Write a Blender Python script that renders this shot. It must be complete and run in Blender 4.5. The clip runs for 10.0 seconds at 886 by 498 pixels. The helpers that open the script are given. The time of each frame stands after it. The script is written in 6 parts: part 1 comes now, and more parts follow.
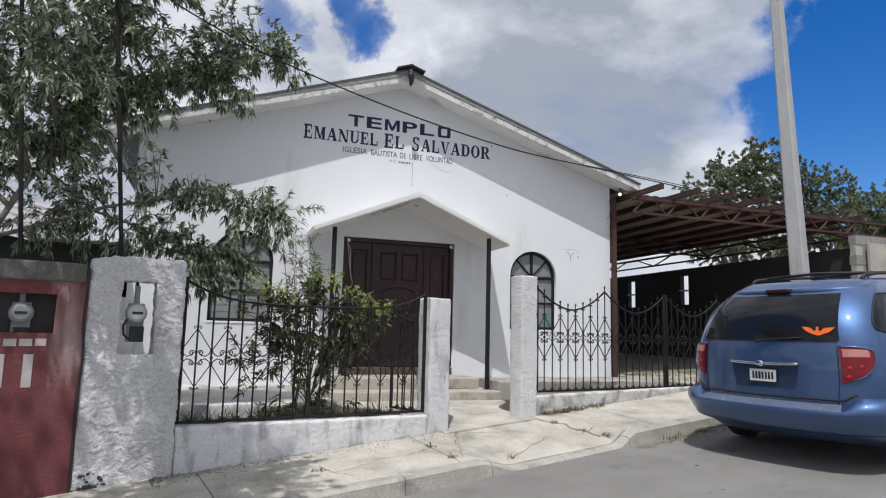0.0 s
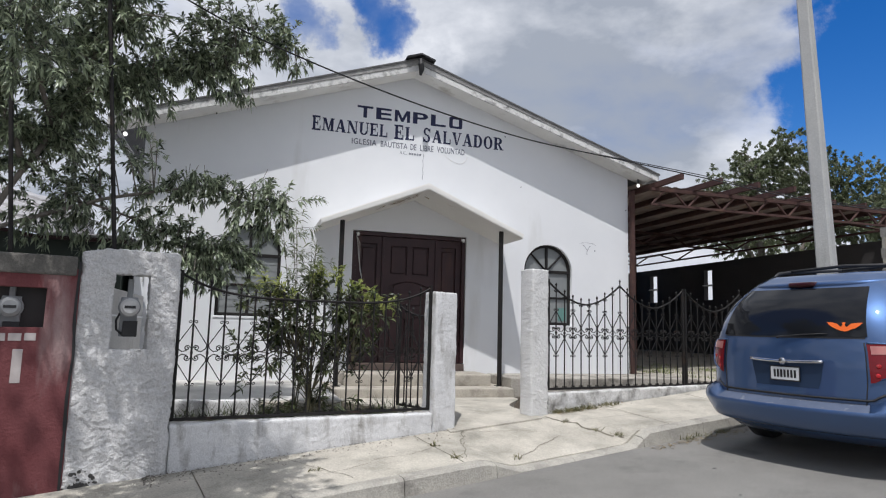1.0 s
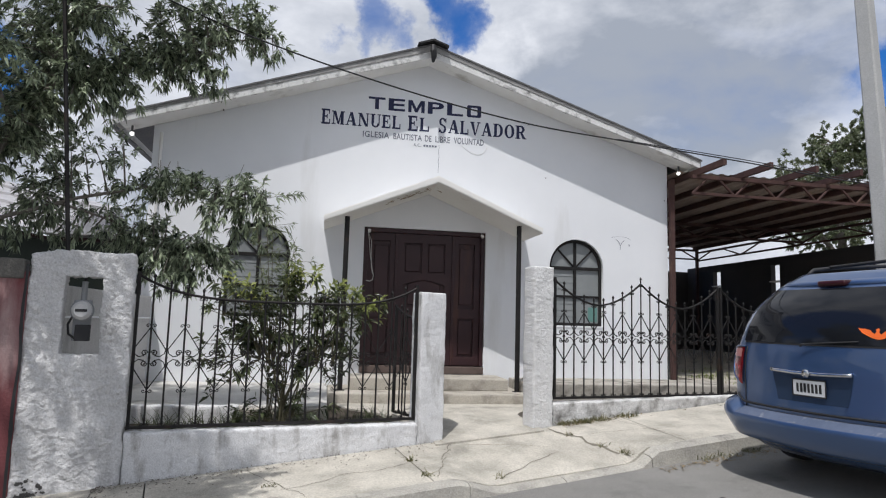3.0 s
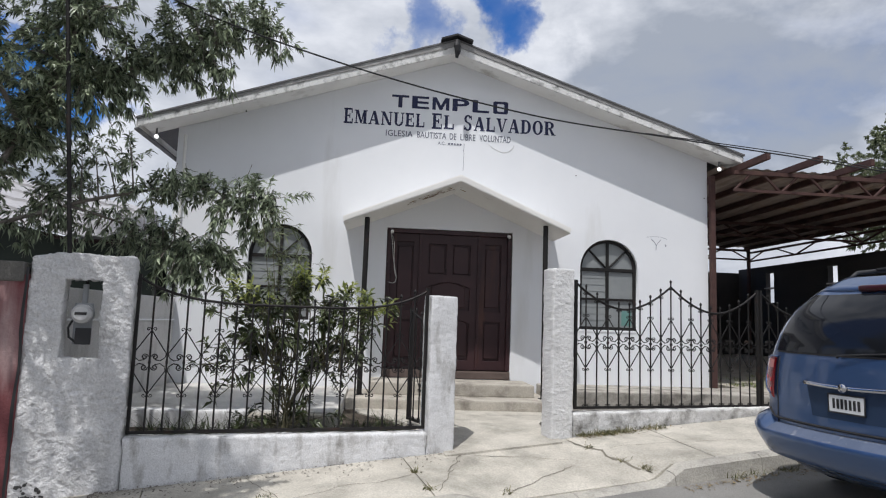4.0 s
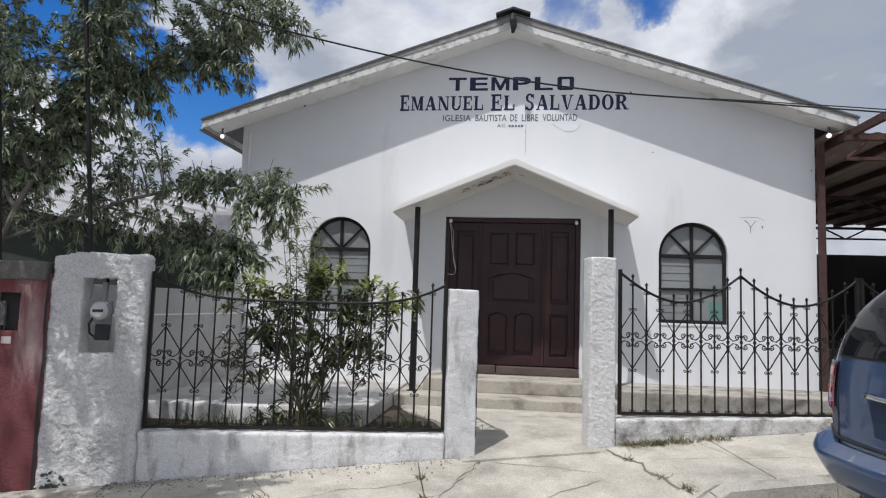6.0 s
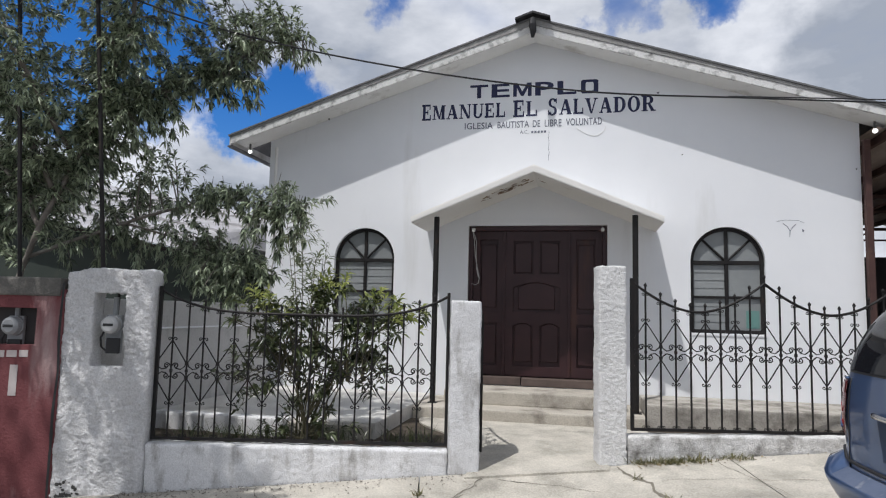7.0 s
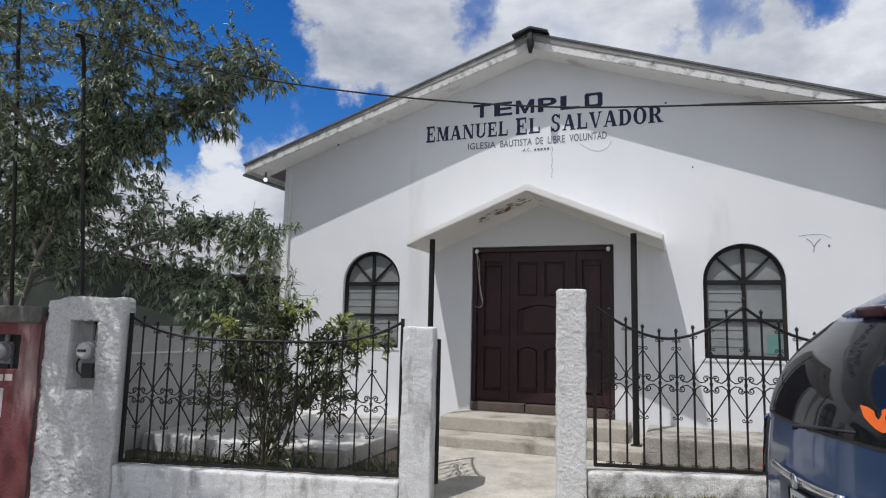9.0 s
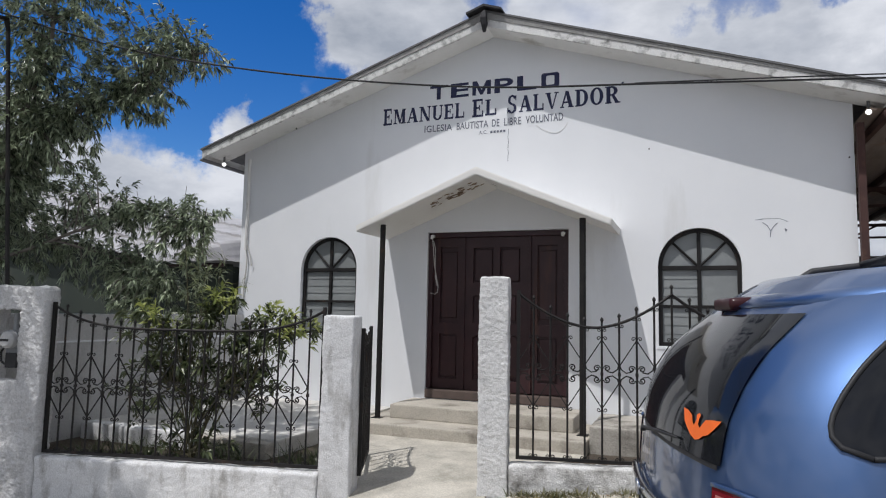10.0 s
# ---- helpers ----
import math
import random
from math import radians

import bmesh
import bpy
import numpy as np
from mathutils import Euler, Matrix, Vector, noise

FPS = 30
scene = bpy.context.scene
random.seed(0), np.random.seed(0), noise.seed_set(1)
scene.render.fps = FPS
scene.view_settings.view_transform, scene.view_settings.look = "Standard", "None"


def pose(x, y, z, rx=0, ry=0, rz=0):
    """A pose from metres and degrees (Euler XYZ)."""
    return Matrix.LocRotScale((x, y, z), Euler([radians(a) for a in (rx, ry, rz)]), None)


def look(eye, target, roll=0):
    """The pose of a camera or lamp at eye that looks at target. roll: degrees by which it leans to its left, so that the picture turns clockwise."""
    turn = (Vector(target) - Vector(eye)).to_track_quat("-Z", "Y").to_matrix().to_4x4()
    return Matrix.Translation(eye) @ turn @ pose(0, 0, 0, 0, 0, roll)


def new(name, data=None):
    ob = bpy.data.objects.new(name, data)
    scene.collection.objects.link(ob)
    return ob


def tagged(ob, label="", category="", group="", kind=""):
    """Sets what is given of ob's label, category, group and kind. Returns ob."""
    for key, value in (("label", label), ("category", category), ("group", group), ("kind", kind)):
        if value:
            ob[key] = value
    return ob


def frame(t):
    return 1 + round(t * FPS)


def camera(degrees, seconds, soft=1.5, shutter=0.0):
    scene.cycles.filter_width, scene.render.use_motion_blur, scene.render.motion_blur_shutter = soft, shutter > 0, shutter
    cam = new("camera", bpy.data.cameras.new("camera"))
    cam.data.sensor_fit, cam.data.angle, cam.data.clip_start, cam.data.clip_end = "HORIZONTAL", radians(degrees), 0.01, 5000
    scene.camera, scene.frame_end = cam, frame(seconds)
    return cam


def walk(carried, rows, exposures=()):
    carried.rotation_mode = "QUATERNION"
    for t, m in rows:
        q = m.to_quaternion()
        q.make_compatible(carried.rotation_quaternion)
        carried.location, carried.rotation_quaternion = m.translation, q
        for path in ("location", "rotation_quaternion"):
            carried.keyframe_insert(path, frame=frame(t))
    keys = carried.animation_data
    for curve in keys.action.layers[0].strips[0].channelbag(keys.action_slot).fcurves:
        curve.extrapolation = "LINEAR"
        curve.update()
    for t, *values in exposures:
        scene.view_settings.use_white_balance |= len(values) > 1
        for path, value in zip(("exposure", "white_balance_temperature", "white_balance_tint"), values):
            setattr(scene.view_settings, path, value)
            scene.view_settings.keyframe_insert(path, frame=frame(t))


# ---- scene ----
cam = camera(69.1, 10.0, soft=1.15)
PATH = [
    (0, (-2.852, -10.397, 0.942), (-2.202, -8.523, 1.203), 1.4),
    (0.5, (-2.738, -10.352, 0.916), (-2.125, -8.465, 1.167), 1.4),
    (1, (-2.578, -10.217, 0.942), (-1.997, -8.32, 1.188), 1.5),
    (1.5, (-2.341, -10.144, 0.963), (-1.799, -8.234, 1.207), 1.3),
    (2, (-2.005, -10.121, 0.99), (-1.522, -8.195, 1.228), 1.4),
    (3.5, (-1.298, -9.772, 1.071), (-1.021, -7.804, 1.297), 1.8),
    (4, (-1.06, -9.676, 1.099), (-0.866, -7.698, 1.323), 2.0),
    (4.5, (-0.787, -9.525, 1.107), (-0.68, -7.54, 1.325), 2.0),
    (5, (-0.489, -9.401, 1.12), (-0.487, -7.411, 1.324), 2.0),
    (5.5, (-0.183, -9.314, 1.156), (-0.3, -7.325, 1.332), 1.9),
    (7, (0.623, -9.033, 1.247), (0.201, -7.088, 1.442), 1.4),
    (7.5, (0.904, -8.929, 1.247), (0.412, -7.004, 1.481), 1.1),
    (8, (1.15, -8.791, 1.286), (0.57, -6.894, 1.543), 1.1),
    (8.5, (1.446, -8.697, 1.307), (0.797, -6.823, 1.569), 1.1),
    (9, (1.785, -8.561, 1.335), (1.092, -6.701, 1.583), 1.3),
    (9.5, (2.079, -8.323, 1.374), (1.369, -6.468, 1.607), 1.3),
    (10, (2.44, -8.119, 1.397), (1.714, -6.266, 1.594), 1.2),
]
walk(cam, [(t, look(eye, target, roll)) for t, eye, target, roll in PATH], [(0, -0.05, 6380, 11), (7.5, -0.07, 6380, 11), (10, -0.17, 6380, 11)])

# ---- light ----
SUN_WAY = Vector((0.49, 1.0, -2.33)).normalized()
sun = new("sun", bpy.data.lights.new("sun", "SUN"))
sun.data.energy, sun.data.angle, sun.data.color = 3.35, radians(0.53), (1.0, 0.975, 0.94)
sun.rotation_mode = "QUATERNION"
sun.rotation_quaternion = SUN_WAY.to_track_quat("-Z", "Y")
sun.location = (-6, -14, 30)

world = bpy.data.worlds.new("sky")
scene.world = world
world.use_nodes = True
wn, wl = world.node_tree.nodes, world.node_tree.links
wn.clear()


def wnode(kind, **values):
    n = wn.new(kind)
    for k, v in values.items():
        n.inputs[k.replace("_", " ")].default_value = v
    return n


w_sky = wn.new("ShaderNodeTexSky")
w_sky.sky_type, w_sky.sun_disc = "NISHITA", False
w_sky.sun_elevation, w_sky.sun_rotation = math.asin(-SUN_WAY.z), radians(206)
w_sky.air_density, w_sky.dust_density, w_sky.ozone_density = 1.0, 0.1, 4.0
w_co = wn.new("ShaderNodeTexCoord")
w_map = wn.new("ShaderNodeMapping")
w_map.inputs["Scale"].default_value = (1.0, 1.0, 2.1)
wl.new(w_co.outputs["Generated"], w_map.inputs["Vector"])
w_big = wnode("ShaderNodeTexNoise", Scale=2.6, Detail=9.0, Roughness=0.56, Distortion=0.25)
w_soft = wnode("ShaderNodeTexNoise", Scale=4.5, Detail=6.0, Roughness=0.55)
for n in (w_big, w_soft):
    wl.new(w_map.outputs[0], n.inputs["Vector"])


def wmath(op, a, b=None, clamp=False):
    n = wn.new("ShaderNodeMath")
    n.operation, n.use_clamp = op, clamp
    for i, v in enumerate((a, b)):
        if v is None:
            continue
        if isinstance(v, (int, float)):
            n.inputs[i].default_value = v
        else:
            wl.new(v, n.inputs[i])
    return n.outputs[0]


def w_cone(az, el, inner, outer, depth):
    """A soft round region of the sky about a compass bearing and height, in degrees."""
    d = wn.new("ShaderNodeVectorMath")
    d.operation = "DOT_PRODUCT"
    a, e = radians(az), radians(el)
    d.inputs[1].default_value = (math.sin(a) * math.cos(e), math.cos(a) * math.cos(e), math.sin(e))
    wl.new(w_warp.outputs[0], d.inputs[0])
    r = wn.new("ShaderNodeMapRange")
    r.interpolation_type = "SMOOTHSTEP"
    for k, v in (("From Min", math.cos(radians(outer))), ("From Max", math.cos(radians(inner))), ("To Min", 0.0), ("To Max", depth)):
        r.inputs[k].default_value = v
    wl.new(d.outputs["Value"], r.inputs["Value"])
    return r.outputs[0]


# the ragged edges of the clouds: a small noise shifts the direction before it is read
w_rag = wnode("ShaderNodeTexNoise", Scale=14.0, Detail=7.0, Roughness=0.6)
wl.new(w_co.outputs["Generated"], w_rag.inputs["Vector"])
w_off = wn.new("ShaderNodeVectorMath")
w_off.operation = "MULTIPLY_ADD"
w_off.inputs[1].default_value, w_off.inputs[2].default_value = (0.16, 0.16, 0.16), (-0.08, -0.08, -0.08)
wl.new(w_rag.outputs["Color"], w_off.inputs[0])
w_add = wn.new("ShaderNodeVectorMath")
w_add.operation = "ADD"
wl.new(w_co.outputs["Generated"], w_add.inputs[0])
wl.new(w_off.outputs[0], w_add.inputs[1])
w_warp = wn.new("ShaderNodeVectorMath")
w_warp.operation = "NORMALIZE"
wl.new(w_add.outputs[0], w_warp.inputs[0])
cover = wmath("ADD", wmath("MULTIPLY", w_big.outputs["Fac"], 0.8), 0.385)
# breaks of blue in the cloud cover, then the banks of cloud before them
for az, el, inner, outer, depth in ((59.5, 16, 8, 15.5, -0.65), (10.4, 26.5, 0.2, 3.4, -0.36), (3.0, 25.4, 0.3, 3.2, -0.28), (-19.0, 29.0, 1.0, 5.0, -0.34), (-44.5, 23, 7.5, 13.5, -0.62), (-28, 17.5, 2.5, 6.5, -0.5), (-60, 35, 10, 24, -0.55), (-27, 26.8, 3, 8, 0.46), (-43.5, 15.5, 1.0, 4.0, -0.25), (-39.6, 15.0, 0.4, 2.6, 0.45), (-37, 8.3, 2.0, 5.4, 0.50), (-50, 6.5, 3.0, 6.2, 0.45)):
    cover = wmath("ADD", cover, w_cone(az, el, inner, outer, depth))
w_sep = wn.new("ShaderNodeSeparateXYZ")
wl.new(w_co.outputs["Generated"], w_sep.inputs[0])
w_low = wn.new("ShaderNodeMapRange")
w_low.interpolation_type = "SMOOTHSTEP"
for k, v in (("From Min", 0.30), ("From Max", 0.12), ("To Min", 0.0), ("To Max", 0.20)):
    w_low.inputs[k].default_value = v
wl.new(w_sep.outputs["Z"], w_low.inputs["Value"])
cover = wmath("ADD", cover, w_low.outputs[0])
w_mask = wn.new("ShaderNodeMapRange")
w_mask.interpolation_type = "SMOOTHSTEP"
w_mask.inputs["From Min"].default_value, w_mask.inputs["From Max"].default_value = 0.37, 0.80
wl.new(cover, w_mask.inputs["Value"])
w_tone = wn.new("ShaderNodeValToRGB")
w_tone.color_ramp.elements[0].position, w_tone.color_ramp.elements[0].color = 0.34, (0.38, 0.42, 0.49, 1)
w_tone.color_ramp.elements[1].position, w_tone.color_ramp.elements[1].color = 0.62, (0.80, 0.825, 0.875, 1)
# thick grey bellies of the cloud bank
w_belly = wmath("ADD", w_soft.outputs["Fac"], wmath("ADD", w_cone(27, 19, 4, 15, -0.17), w_cone(13.5, 23.5, 1, 5, 0.10)))
wl.new(w_belly, w_tone.inputs["Fac"])
b_sky, b_cloud = wn.new("ShaderNodeBackground"), wn.new("ShaderNodeBackground")
b_sky.inputs["Strength"].default_value, b_cloud.inputs["Strength"].default_value = 0.128, 1.02
w_hue = wn.new("ShaderNodeHueSaturation")
w_hue.inputs["Saturation"].default_value, w_hue.inputs["Hue"].default_value = 1.38, 0.512
wl.new(w_sky.outputs[0], w_hue.inputs["Color"])
wl.new(w_hue.outputs[0], b_sky.inputs["Color"])
wl.new(w_tone.outputs["Color"], b_cloud.inputs["Color"])
w_mix, w_out = wn.new("ShaderNodeMixShader"), wn.new("ShaderNodeOutputWorld")
wl.new(w_mask.outputs[0], w_mix.inputs["Fac"])
wl.new(b_sky.outputs[0], w_mix.inputs[1])
wl.new(b_cloud.outputs[0], w_mix.inputs[2])
wl.new(w_mix.outputs[0], w_out.inputs["Surface"])


# ---- materials ----
def surf(name, c1, c2, scale=3.0, rough=0.8, bump=0.2, grain=60.0, metal=0.0, stain=None, streak=0.0, grit=0.0, dist=0.01, coat=0.0, amount=0.5, blot=None):
    """A painted, mineral or metal surface: two tones of mottling, fine relief and, if given, stains (streak stretches them upright)."""
    m = bpy.data.materials.new(name)
    m.use_nodes = True
    nt = m.node_tree
    no, li = nt.nodes, nt.links
    bs = no["Principled BSDF"]
    geo = no.new("ShaderNodeNewGeometry")
    pos = geo.outputs["Position"]

    def tex(sc, detail, stretch=1.0):
        mp = no.new("ShaderNodeMapping")
        mp.inputs["Scale"].default_value = (1, 1, 1 / stretch)
        li.new(pos, mp.inputs["Vector"])
        n = no.new("ShaderNodeTexNoise")
        n.inputs["Scale"].default_value, n.inputs["Detail"].default_value, n.inputs["Roughness"].default_value = sc, detail, 0.6
        li.new(mp.outputs[0], n.inputs["Vector"])
        return n.outputs["Fac"]

    def ramp(f, lo, hi):
        r = no.new("ShaderNodeMapRange")
        r.inputs["From Min"].default_value, r.inputs["From Max"].default_value = lo, hi
        li.new(f, r.inputs["Value"])
        return r.outputs[0]

    def mix(f, a, b):
        x = no.new("ShaderNodeMix")
        x.data_type = "RGBA"
        li.new(f, x.inputs[0])
        for sock, v in ((x.inputs[6], a), (x.inputs[7], b)):
            if isinstance(v, tuple):
                sock.default_value = (*v, 1)
            else:
                li.new(v, sock)
        return x.outputs[2]

    big = tex(scale, 6)
    col = mix(ramp(big, 0.3, 0.7), c1, c2)
    if stain:
        col = mix(ramp(tex(blot or scale * 0.8 + 0.9, 8, 1 + streak), 0.62 - 0.2 * amount, 0.86 - 0.2 * amount), col, stain)
    fine = tex(grain, 3)
    if grit:
        g = no.new("ShaderNodeMix")
        g.data_type, g.blend_type = "RGBA", "MULTIPLY"
        g.inputs[0].default_value = grit
        li.new(col, g.inputs[6])
        li.new(mix(ramp(fine, 0.3, 0.7), (0.45, 0.45, 0.45), (1.25, 1.25, 1.25)), g.inputs[7])
        col = g.outputs[2]
    li.new(col, bs.inputs["Base Color"])
    rr = no.new("ShaderNodeMapRange")
    rr.inputs["To Min"].default_value, rr.inputs["To Max"].default_value = max(rough - 0.1, 0.02), min(rough + 0.1, 1)
    li.new(big, rr.inputs["Value"])
    li.new(rr.outputs[0], bs.inputs["Roughness"])
    bs.inputs["Metallic"].default_value = metal
    bs.inputs["Coat Weight"].default_value = coat
    bs.inputs["Coat Roughness"].default_value = 0.06
    bs.inputs["Specular IOR Level"].default_value = 0.35
    if bump:
        b1 = no.new("ShaderNodeBump")
        b1.inputs["Strength"].default_value, b1.inputs["Distance"].default_value = bump, dist
        add = no.new("ShaderNodeMath")
        add.operation = "ADD"
        li.new(fine, add.inputs[0])
        low = no.new("ShaderNodeMath")
        low.operation = "MULTIPLY"
        low.inputs[1].default_value = 0.6
        li.new(tex(grain * 0.3, 9), low.inputs[0])
        li.new(low.outputs[0], add.inputs[1])
        li.new(add.outputs[0], b1.inputs["Height"])
        li.new(b1.outputs[0], bs.inputs["Normal"])
    return m


def leafy(name, dark, light, back=0.35):
    """Leaves: each leaf its own tone, light comes through the blade."""
    m = bpy.data.materials.new(name)
    m.use_nodes = True
    no, li = m.node_tree.nodes, m.node_tree.links
    bs = no["Principled BSDF"]
    geo = no.new("ShaderNodeNewGeometry")
    r = no.new("ShaderNodeValToRGB")
    r.color_ramp.elements[0].color, r.color_ramp.elements[1].color = (*dark, 1), (*light, 1)
    li.new(geo.outputs["Random Per Island"], r.inputs["Fac"])
    li.new(r.outputs[0], bs.inputs["Base Color"])
    bs.inputs["Roughness"].default_value = 0.36
    tr = no.new("ShaderNodeBsdfTranslucent")
    li.new(r.outputs[0], tr.inputs["Color"])
    mx = no.new("ShaderNodeMixShader")
    mx.inputs[0].default_value = back
    li.new(bs.outputs[0], mx.inputs[1])
    li.new(tr.outputs[0], mx.inputs[2])
    li.new(mx.outputs[0], no["Material Output"].inputs["Surface"])
    return m


def glassy(name, color, rough=0.05):
    m = bpy.data.materials.new(name)
    m.use_nodes = True
    bs = m.node_tree.nodes["Principled BSDF"]
    bs.inputs["Base Color"].default_value = (*color, 1)
    bs.inputs["Roughness"].default_value = rough
    bs.inputs["IOR"].default_value = 1.36
    return m


M_WALL = surf("white_wall_paint", (0.80, 0.81, 0.83), (0.74, 0.755, 0.78), 0.7, 0.85, 0.10, 70, stain=(0.62, 0.62, 0.61), streak=5, amount=0.15, dist=0.006)
M_CANOPY = surf("canopy_paint", (0.81, 0.80, 0.775), (0.75, 0.735, 0.705), 1.2, 0.85, 0.3, 40, stain=(0.36, 0.27, 0.19), amount=-0.12, dist=0.006)
M_STUCCO = surf("rough_stucco", (0.78, 0.775, 0.765), (0.65, 0.645, 0.635), 2.2, 0.95, 0.6, 95, stain=(0.36, 0.35, 0.335), streak=3, grit=0.4, dist=0.016, amount=0.3)
M_WORN = surf("worn_whitewash", (0.72, 0.715, 0.715), (0.60, 0.595, 0.595), 3.0, 0.95, 1.0, 60, stain=(0.36, 0.355, 0.35), streak=2, grit=0.4, dist=0.015, amount=0.3, blot=4.0)
M_LOWWALL = surf("whitewashed_base", (0.77, 0.77, 0.775), (0.66, 0.66, 0.665), 2.6, 0.95, 0.45, 95, stain=(0.30, 0.285, 0.265), streak=2, grit=0.4, dist=0.016, amount=0.55, blot=9.0)
M_RED = surf("faded_red_paint", (0.135, 0.038, 0.042), (0.185, 0.066, 0.07), 2.0, 0.9, 0.6, 40, stain=(0.42, 0.33, 0.32), streak=4, dist=0.015, amount=0.15)
M_CONC = surf("old_concrete", (0.54, 0.50, 0.435), (0.40, 0.37, 0.32), 3.0, 0.9, 0.6, 70, stain=(0.17, 0.15, 0.125), grit=0.35, dist=0.012, amount=0.5)
M_PATIO = surf("pale_patio_screed", (0.66, 0.645, 0.615), (0.52, 0.505, 0.475), 2.4, 0.9, 0.4, 60, stain=(0.30, 0.285, 0.26), grit=0.3, dist=0.008, amount=0.25, blot=2.5)
M_PAVE = surf("pavement_concrete", (0.64, 0.60, 0.525), (0.40, 0.375, 0.325), 2.3, 0.9, 0.7, 60, stain=(0.25, 0.24, 0.205), grit=0.4, dist=0.012, amount=0.5, blot=1.7)
M_KERB = surf("kerb_concrete", (0.50, 0.475, 0.42), (0.33, 0.315, 0.285), 3.0, 0.9, 0.6, 60, stain=(0.17, 0.16, 0.145), grit=0.4, dist=0.012, amount=0.4)
M_CRACK = surf("dirt_in_joint", (0.25, 0.228, 0.185), (0.16, 0.145, 0.118), 9.0, 1.0, 0.8, 60, grit=0.4, dist=0.01)
M_DAMP = surf("damp_concrete", (0.50, 0.47, 0.42), (0.38, 0.355, 0.315), 3.0, 0.9, 0.7, 60, stain=(0.11, 0.10, 0.085), grit=0.4, dist=0.014, amount=0.75, blot=3.2)
M_FLAKED = surf("flaking_whitewash", (0.76, 0.755, 0.745), (0.64, 0.63, 0.615), 2.6, 0.95, 0.6, 80, stain=(0.20, 0.19, 0.175), grit=0.45, dist=0.018, amount=0.8, blot=6.0)
M_KERBDARK = surf("tar_splash", (0.045, 0.044, 0.043), (0.09, 0.088, 0.085), 14.0, 0.9, 0.4, 90)
M_COPING = surf("mossy_coping", (0.17, 0.16, 0.145), (0.10, 0.097, 0.09), 3.5, 0.95, 0.7, 60, stain=(0.30, 0.28, 0.25), grit=0.4, dist=0.012, amount=0.2)
M_ROAD = surf("worn_asphalt", (0.262, 0.254, 0.238), (0.195, 0.189, 0.178), 1.1, 0.9, 0.5, 120, stain=(0.13, 0.127, 0.12), grit=0.5, dist=0.006, amount=0.08)
M_SOIL = surf("dry_soil", (0.11, 0.088, 0.066), (0.065, 0.053, 0.042), 3.0, 1.0, 0.9, 40, grit=0.5, dist=0.03)
M_IRON = surf("black_iron", (0.012, 0.0115, 0.012), (0.024, 0.021, 0.020), 6.0, 0.62, 0.3, 150, metal=0.3, stain=(0.09, 0.045, 0.025), dist=0.003, amount=0.0)
M_RUST = surf("red_oxide_steel", (0.085, 0.042, 0.036), (0.058, 0.031, 0.028), 4.0, 0.8, 0.4, 80, stain=(0.14, 0.08, 0.055), dist=0.004, amount=0.2)
M_SHEET = surf("rusty_sheet", (0.36, 0.29, 0.25), (0.25, 0.20, 0.175), 1.5, 0.75, 0.3, 50, stain=(0.28, 0.16, 0.09), dist=0.005, amount=0.25)
M_BLACKWALL = surf("dark_fence_and_niche_shade", (0.045, 0.043, 0.044), (0.070, 0.064, 0.063), 1.0, 0.85, 0.3, 30, dist=0.005)
M_SHED = surf("dark_green_sheet", (0.030, 0.040, 0.034), (0.045, 0.055, 0.045), 1.2, 0.8, 0.3, 30, stain=(0.07, 0.065, 0.05), amount=0.1, dist=0.005)
# grey darkened to put the yard wall's shade into its colour; stains are dirt
M_YARD = surf("shade_darkened_render", (0.54, 0.535, 0.53), (0.44, 0.435, 0.43), 1.4, 0.9, 0.4, 70, stain=(0.22, 0.21, 0.195), streak=2, grit=0.25, amount=0.45, dist=0.008)
M_SILL = surf("worn_brown_tile", (0.125, 0.092, 0.08), (0.08, 0.06, 0.053), 4.0, 0.7, 0.4, 70, stain=(0.05, 0.04, 0.036), amount=0.4, dist=0.005)
M_WOOD = surf("dark_stained_wood", (0.048, 0.021, 0.023), (0.030, 0.0135, 0.0155), 3.0, 0.42, 0.25, 90, stain=(0.13, 0.055, 0.03), streak=8, dist=0.003, amount=0.0)
M_FASCIA = surf("weathered_fascia", (0.76, 0.755, 0.74), (0.66, 0.655, 0.64), 3.5, 0.9, 0.4, 80, stain=(0.20, 0.19, 0.18), grit=0.25, dist=0.006, amount=0.18, blot=5.0)
M_PEEL = surf("peeling_fascia", (0.76, 0.755, 0.74), (0.66, 0.655, 0.64), 3.5, 0.9, 0.5, 80, stain=(0.13, 0.125, 0.12), grit=0.25, dist=0.008, amount=0.6, blot=9.0)
M_VERGE = surf("weathered_verge", (0.24, 0.235, 0.23), (0.36, 0.355, 0.345), 3.5, 0.9, 0.5, 80, stain=(0.62, 0.61, 0.59), grit=0.35, dist=0.008, amount=0.35, blot=5.0)
M_SOFFIT = surf("soffit_paint", (0.76, 0.755, 0.74), (0.66, 0.65, 0.63), 2.0, 0.9, 0.4, 50, stain=(0.30, 0.275, 0.24), dist=0.006, amount=0.35)
M_ROOF = surf("roof_felt", (0.12, 0.12, 0.125), (0.18, 0.18, 0.18), 2.0, 0.9, 0.4, 60, grit=0.4)
M_INK = surf("blue_black_lettering", (0.018, 0.022, 0.062), (0.028, 0.033, 0.085), 9.0, 0.7, 0.1, 90, stain=(0.10, 0.11, 0.16), amount=0.05)
M_INK2 = surf("faded_grey_lettering", (0.10, 0.11, 0.15), (0.20, 0.21, 0.25), 12.0, 0.8, 0.1, 90)
